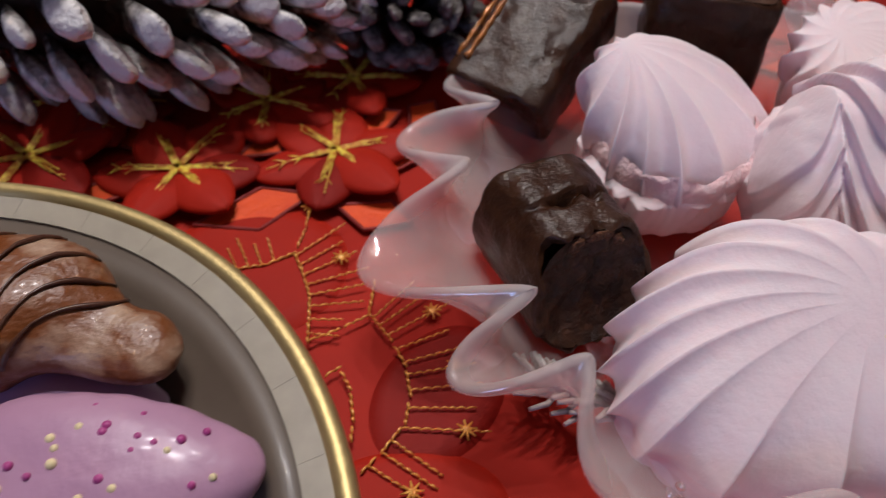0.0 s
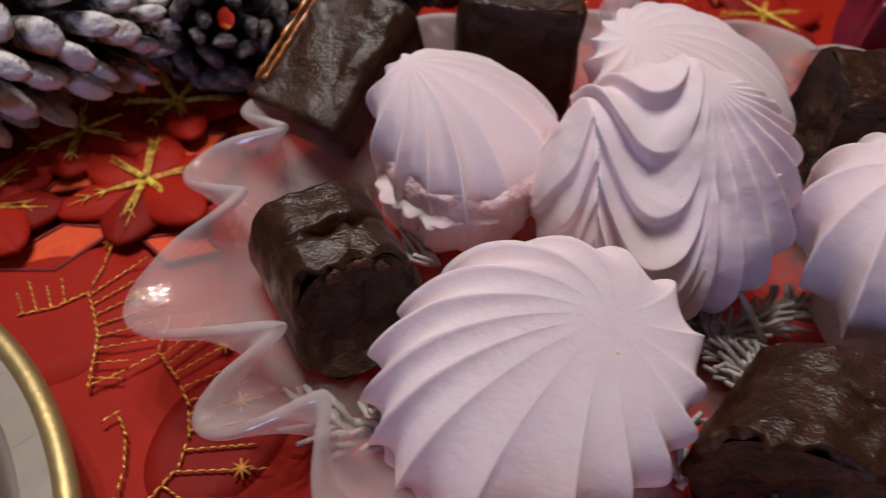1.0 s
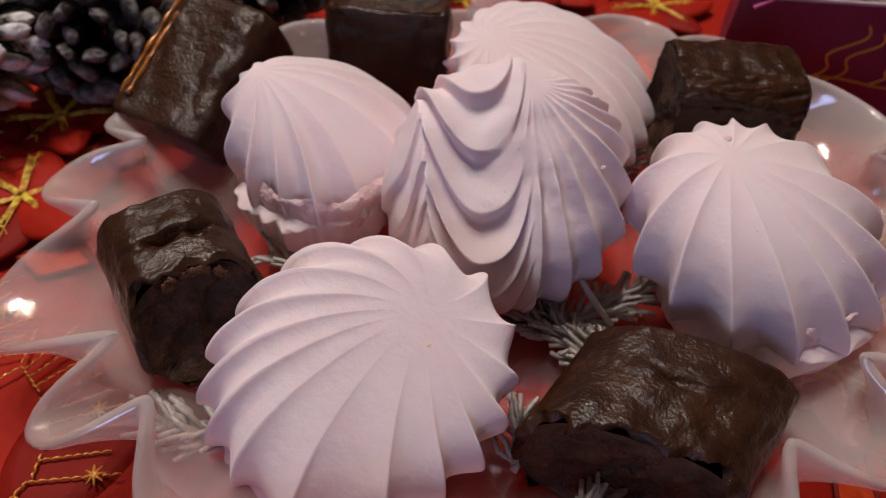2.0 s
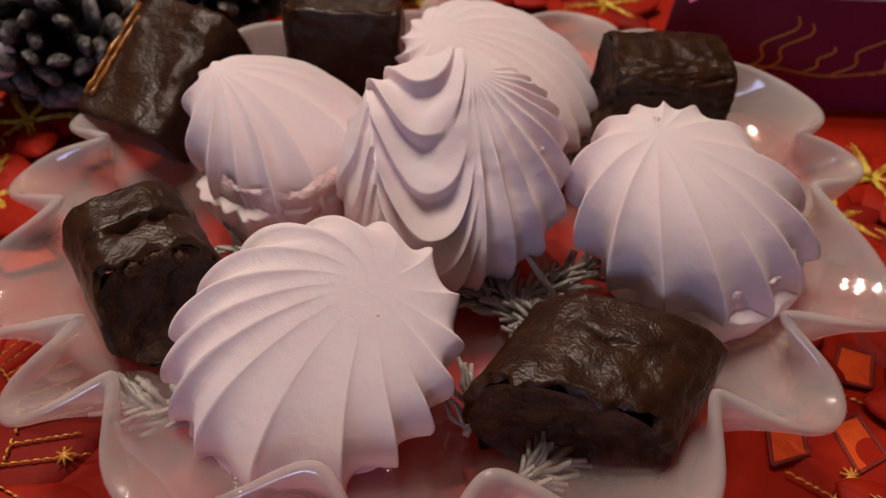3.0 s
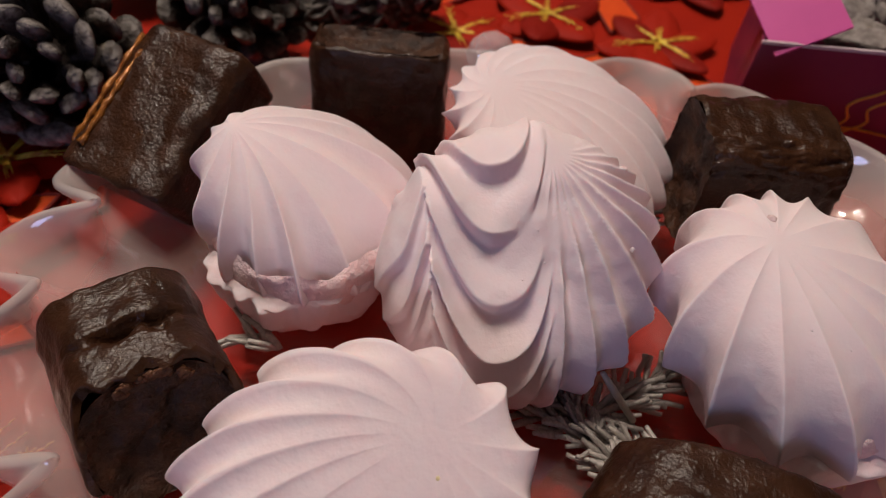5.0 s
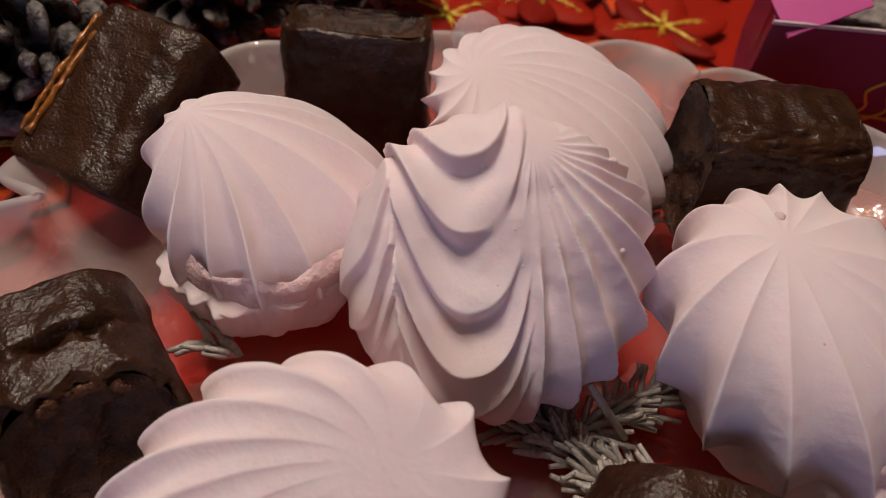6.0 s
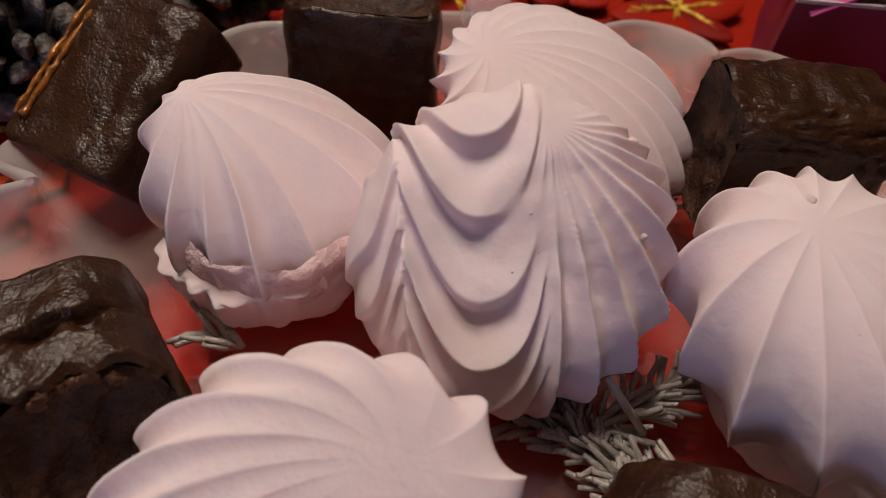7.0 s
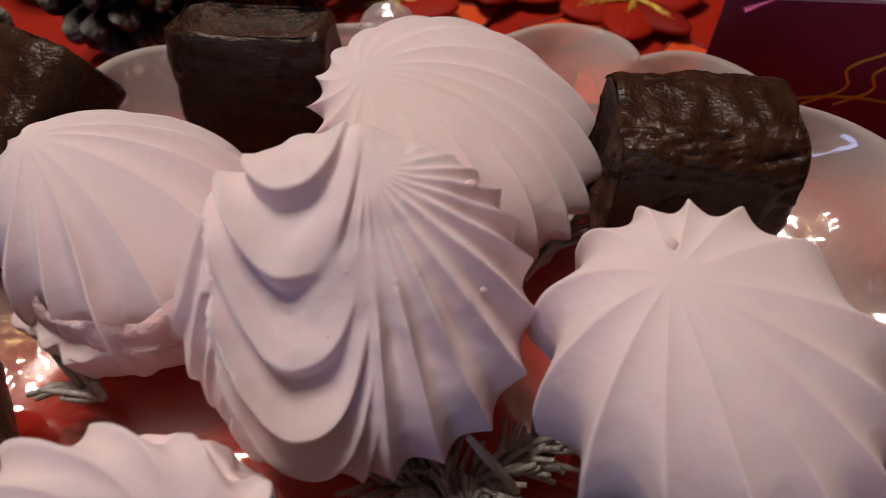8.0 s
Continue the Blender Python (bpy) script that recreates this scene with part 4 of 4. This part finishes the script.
def pine_cone(at, axis, length, radius, count, seed, label, spread=40, mat=None, slim=0.66, club=0.0):
    ob = tagged(new("pine_cone"), label, "pine cone", "cones on the cloth")
    rng = random.Random(seed)
    ob.matrix_basis = Matrix.Translation(at) @ Vector(axis).to_track_quat("Z", "Y").to_matrix().to_4x4()
    cols, rows = 20, 12
    core = [(radius * 0.50 * math.sin(math.pi * (0.06 + 0.9 * i / (rows - 1))) ** 0.7 * math.cos(math.tau * j / cols),
             radius * 0.50 * math.sin(math.pi * (0.06 + 0.9 * i / (rows - 1))) ** 0.7 * math.sin(math.tau * j / cols), (i / (rows - 1) - 0.5) * length * 0.94) for i in range(rows) for j in range(cols)]
    link("core", mesh_from("core", core, grid_faces(rows, cols), CONE_CORE), ob)
    base = scale_mesh("scale", radius * 0.80, radius * slim, mat or FROST, club)
    for k in range(count):
        t = (k + 0.5) / count
        a = k * 2.39996
        fat = math.sin(math.pi * (0.10 + 0.80 * t ** 0.8)) ** 0.65
        z = (t - 0.5) * length
        lean = spread + 58 * t ** 1.6 + rng.uniform(-6, 6)
        m = Matrix.Translation((0, 0, z)) @ Matrix.Rotation(a, 4, "Z") @ Matrix.Translation((0, radius * 0.26 * fat, 0)) @ Matrix.Rotation(radians(lean), 4, "X") @ Matrix.Rotation(radians(rng.uniform(-22, 22)), 4, "Y") @ Matrix.Rotation(radians(rng.uniform(-9, 9)), 4, "Z") @ Matrix.Diagonal((fat * rng.uniform(0.75, 1.3), fat * rng.uniform(0.82, 1.08), fat * rng.uniform(0.8, 1.3), 1))
        link("scale", base, ob, m)


pine_cone((-0.105, 0.294, 0.046), (1, 0.16, -0.02), 0.170, 0.056, 165, 1, "large pine cone with white brushed scale tips lying on the cloth", 6, FROST_HEAVY, 0.235, 0.34)
pine_cone((0.010, 0.330, 0.030), (0.15, -0.8, 0.45), 0.058, 0.038, 54, 2, "open pine cone with frosted tips beside the bowl", 8, None, 0.38, 0.34)
pine_cone((0.072, 0.380, 0.030), (0.3, -0.6, 0.4), 0.060, 0.035, 54, 3, "frosted open pine cone behind the bowl", 8, None, 0.38, 0.34)
pine_cone((0.135, 0.392, 0.026), (-0.85, -0.45, 0.0), 0.090, 0.027, 110, 4, "tight brown pine cone lying behind the bowl", 45)
pine_cone((-0.060, 0.395, 0.032), (-1, 0.2, 0.0), 0.110, 0.036, 80, 5, "brown pine cone with faintly frosted tips in the heap", 30)
pine_cone((0.040, 0.450, 0.032), (0.9, 0.3, 0.1), 0.100, 0.034, 80, 6, "brown pine cone with faintly frosted tips in the heap", 35)
pine_cone((-0.190, 0.340, 0.034), (-0.7, 0.6, 0.0), 0.100, 0.036, 80, 7, "brown pine cone with faintly frosted tips in the heap", 35)


# ---- silver fir lining ----
def fir_sprig(at, turn, length, count, seed, label):
    """A glittered artificial fir sprig, along y."""
    rng = random.Random(seed)
    ob = tagged(new("fir_sprig"), label, "fir sprig", "silver sprigs in the bowl")
    ob.matrix_basis = pose(*at, 0, 0, turn)
    stem = [Vector((0.002 * math.sin(3 * s), s * length, 0.003 + 0.002 * math.sin(5 * s))) for s in np.linspace(0, 1, 10)]
    link("stem", mesh_from("stem", *tube_data(stem, 0.0012, 8), SILVER), ob)
    chunks = []
    for k in range(count):
        s = (k + 0.5) / count
        p = Vector((0, s * length, 0.003))
        a = rng.uniform(0, math.tau)
        d = Vector((math.cos(a) * 0.9, 0.75, abs(math.sin(a)) * 0.55 + 0.05)).normalized()
        n = rng.uniform(0.009, 0.014)
        side = Vector((rng.uniform(-1, 1), rng.uniform(-1, 1), rng.uniform(-0.5, 0.5))) * 0.0018
        chunks.append(tube_data([p, p + d * n * 0.5 + side, p + d * n], [0.0007, 0.0010, 0.0007], 6))
    tagged(link("needles", mesh_from("needles", *join(chunks), SILVER), ob), kind="stuff")


for at, turn, length, count, seed in (((0.204, 0.154, 0.008), 58, 0.045, 70, 1), ((0.186, 0.172, 0.009), -70, 0.030, 40, 2), ((0.165, 0.105, 0.008), -60, 0.050, 60, 3),
                                      ((0.157, 0.124, 0.008), -20, 0.016, 14, 4), ((0.082, 0.140, 0.009), 75, 0.026, 34, 5), ((0.210, 0.230, 0.010), -40, 0.035, 40, 6), ((0.096, 0.202, 0.010), 60, 0.012, 12, 7), ((0.192, 0.150, 0.008), 25, 0.032, 44, 8)):
    fir_sprig(at, turn, length, count, seed, "silver glittered artificial fir sprig under the sweets")
tall = tagged(link("fir_needle", mesh_from("fir_needle", *tube_data([(0.19782, 0.16868, 0.01386), (0.1908, 0.1739, 0.0234), (0.1869, 0.1768, 0.0287)], [0.0011, 0.0012, 0.0008], 8), PALE_NEEDLE)),
              "single pale needle sticking up from the silver sprig", "fir needle")


# ---- carton ----
def carton():
    ob = tagged(new("sweet_carton"), "open purple carton with gold script and a pink flap", "carton")
    ob.matrix_basis = pose(0.282, 0.300, 0.0, 0, 0, -9.5)
    w, d, h, t = 0.190, 0.100, 0.058, 0.0012
    front = link("front_panel", bm_mesh("front_panel", box_bm(w, t, h, 0.0003), BOX_PURPLE, False), ob, pose(w / 2, 0, h / 2))
    slant = 21
    shift = d * math.tan(radians(slant))
    side = d / math.cos(radians(slant)) - 2 * t
    link("back_panel", bm_mesh("back_panel", box_bm(w, t, h, 0.0003), BOX_PURPLE, False), ob, pose(w / 2 + shift, d, h / 2))
    link("side_panel", bm_mesh("side_panel", box_bm(t, side, h, 0.0003), BOX_PURPLE, False), ob, pose(t / 2 + shift / 2, d / 2, h / 2, 0, 0, -slant))
    link("side_panel", bm_mesh("side_panel", box_bm(t, side, h, 0.0003), BOX_PURPLE, False), ob, pose(w - t / 2 + shift / 2, d / 2, h / 2, 0, 0, -slant))
    link("bottom_panel", bm_mesh("bottom_panel", box_bm(w - shift - 2 * t, d - 2 * t, t), BOX_PURPLE, False), ob, pose(w / 2 + shift / 2, d / 2, 0.0008))
    link("card_edge", bm_mesh("card_edge", box_bm(w, t * 1.15, 0.0012), BOX_EDGE, False), ob, pose(w / 2, 0, h + 0.0007))
    link("flap", bm_mesh("flap", box_bm(0.030, 0.034, t, 0.0003), BOX_PINK, False), ob, pose(0.014, 0.014, h + 0.010, 30, -25, 10), "bright pink folded flap")
    rng = random.Random(6)
    wafer = bm_mesh("wafer", box_bm(0.024, 0.013, 0.006, 0.0015), WAFER, False)
    for k in range(46):
        y = rng.uniform(0.014, d - 0.014)
        x = rng.uniform(0.030, w - 0.022) + y * math.tan(radians(slant)) * 0.8
        link("wafer", wafer, ob, pose(x, y, h - 0.014 + rng.uniform(-0.002, 0.008), rng.uniform(-15, 15), rng.uniform(-15, 15), rng.uniform(0, 180)))
    # flowing gold script, drawn as plain swashes
    swash = []
    for x0, size in ((0.044, 0.017), (0.054, 0.015), (0.076, 0.008), (0.092, 0.014), (0.110, 0.008), (0.126, 0.009)):
        swash.append([(x0 + 0.55 * size * k / 5 + 0.22 * size * math.sin(k * 1.1), 0.022 + 1.6 * size * k / 9) for k in range(-1, 10)])
    swash.append([(0.034 + 0.011 * k, 0.021 + 0.002 * math.sin(k)) for k in range(11)])
    for line in swash:
        pts = [Vector((x, -t / 2 - 0.0002, z)) for x, z in line]
        fine = []
        for i in range(len(pts) - 1):
            p0, p1, p2, p3 = pts[max(i - 1, 0)], pts[i], pts[i + 1], pts[min(i + 2, len(pts) - 1)]
            for k in range(6):
                s = k / 6
                fine.append(0.5 * (2 * p1 + (p2 - p0) * s + (2 * p0 - 5 * p1 + 4 * p2 - p3) * s * s + (3 * p1 - p0 - 3 * p2 + p3) * s ** 3))
        fine.append(pts[-1])
        link("gold_swash", mesh_from("gold_swash", *tube_data(fine, 0.0006, 5), GOLD_PRINT), front, pose(-w / 2, 0, -h / 2), "gold printed flourish")


carton()


# ---- crystal bead ----
def crystal():
    bm = bmesh.new()
    bmesh.ops.create_icosphere(bm, subdivisions=2, radius=0.010)
    for v in bm.verts:
        v.co *= 1 + 0.08 * wave(v.co, 120)
    ob = link("crystal_bead", bm_mesh("crystal_bead", bm, CRYSTAL, False), None, pose(0.176, 0.305, 0.049))
    tagged(ob, "faceted clear crystal bead on the bowl rim behind the zefirs", "bead")


crystal()


# ---- silver beads ----
for x, y, z in ((0.0904, 0.1192, 0.0085), (0.0923, 0.1151, 0.0115), (0.0914, 0.1191, 0.0145), (0.1336, 0.1182, 0.0085)):
    bm = bmesh.new()
    bmesh.ops.create_icosphere(bm, subdivisions=3, radius=0.0017)
    tagged(link("silver_bead", bm_mesh("silver_bead", bm, BRIGHT), None, pose(x, y, z)), "tiny shiny silver bead in the glass bowl", "bead", "silver beads")
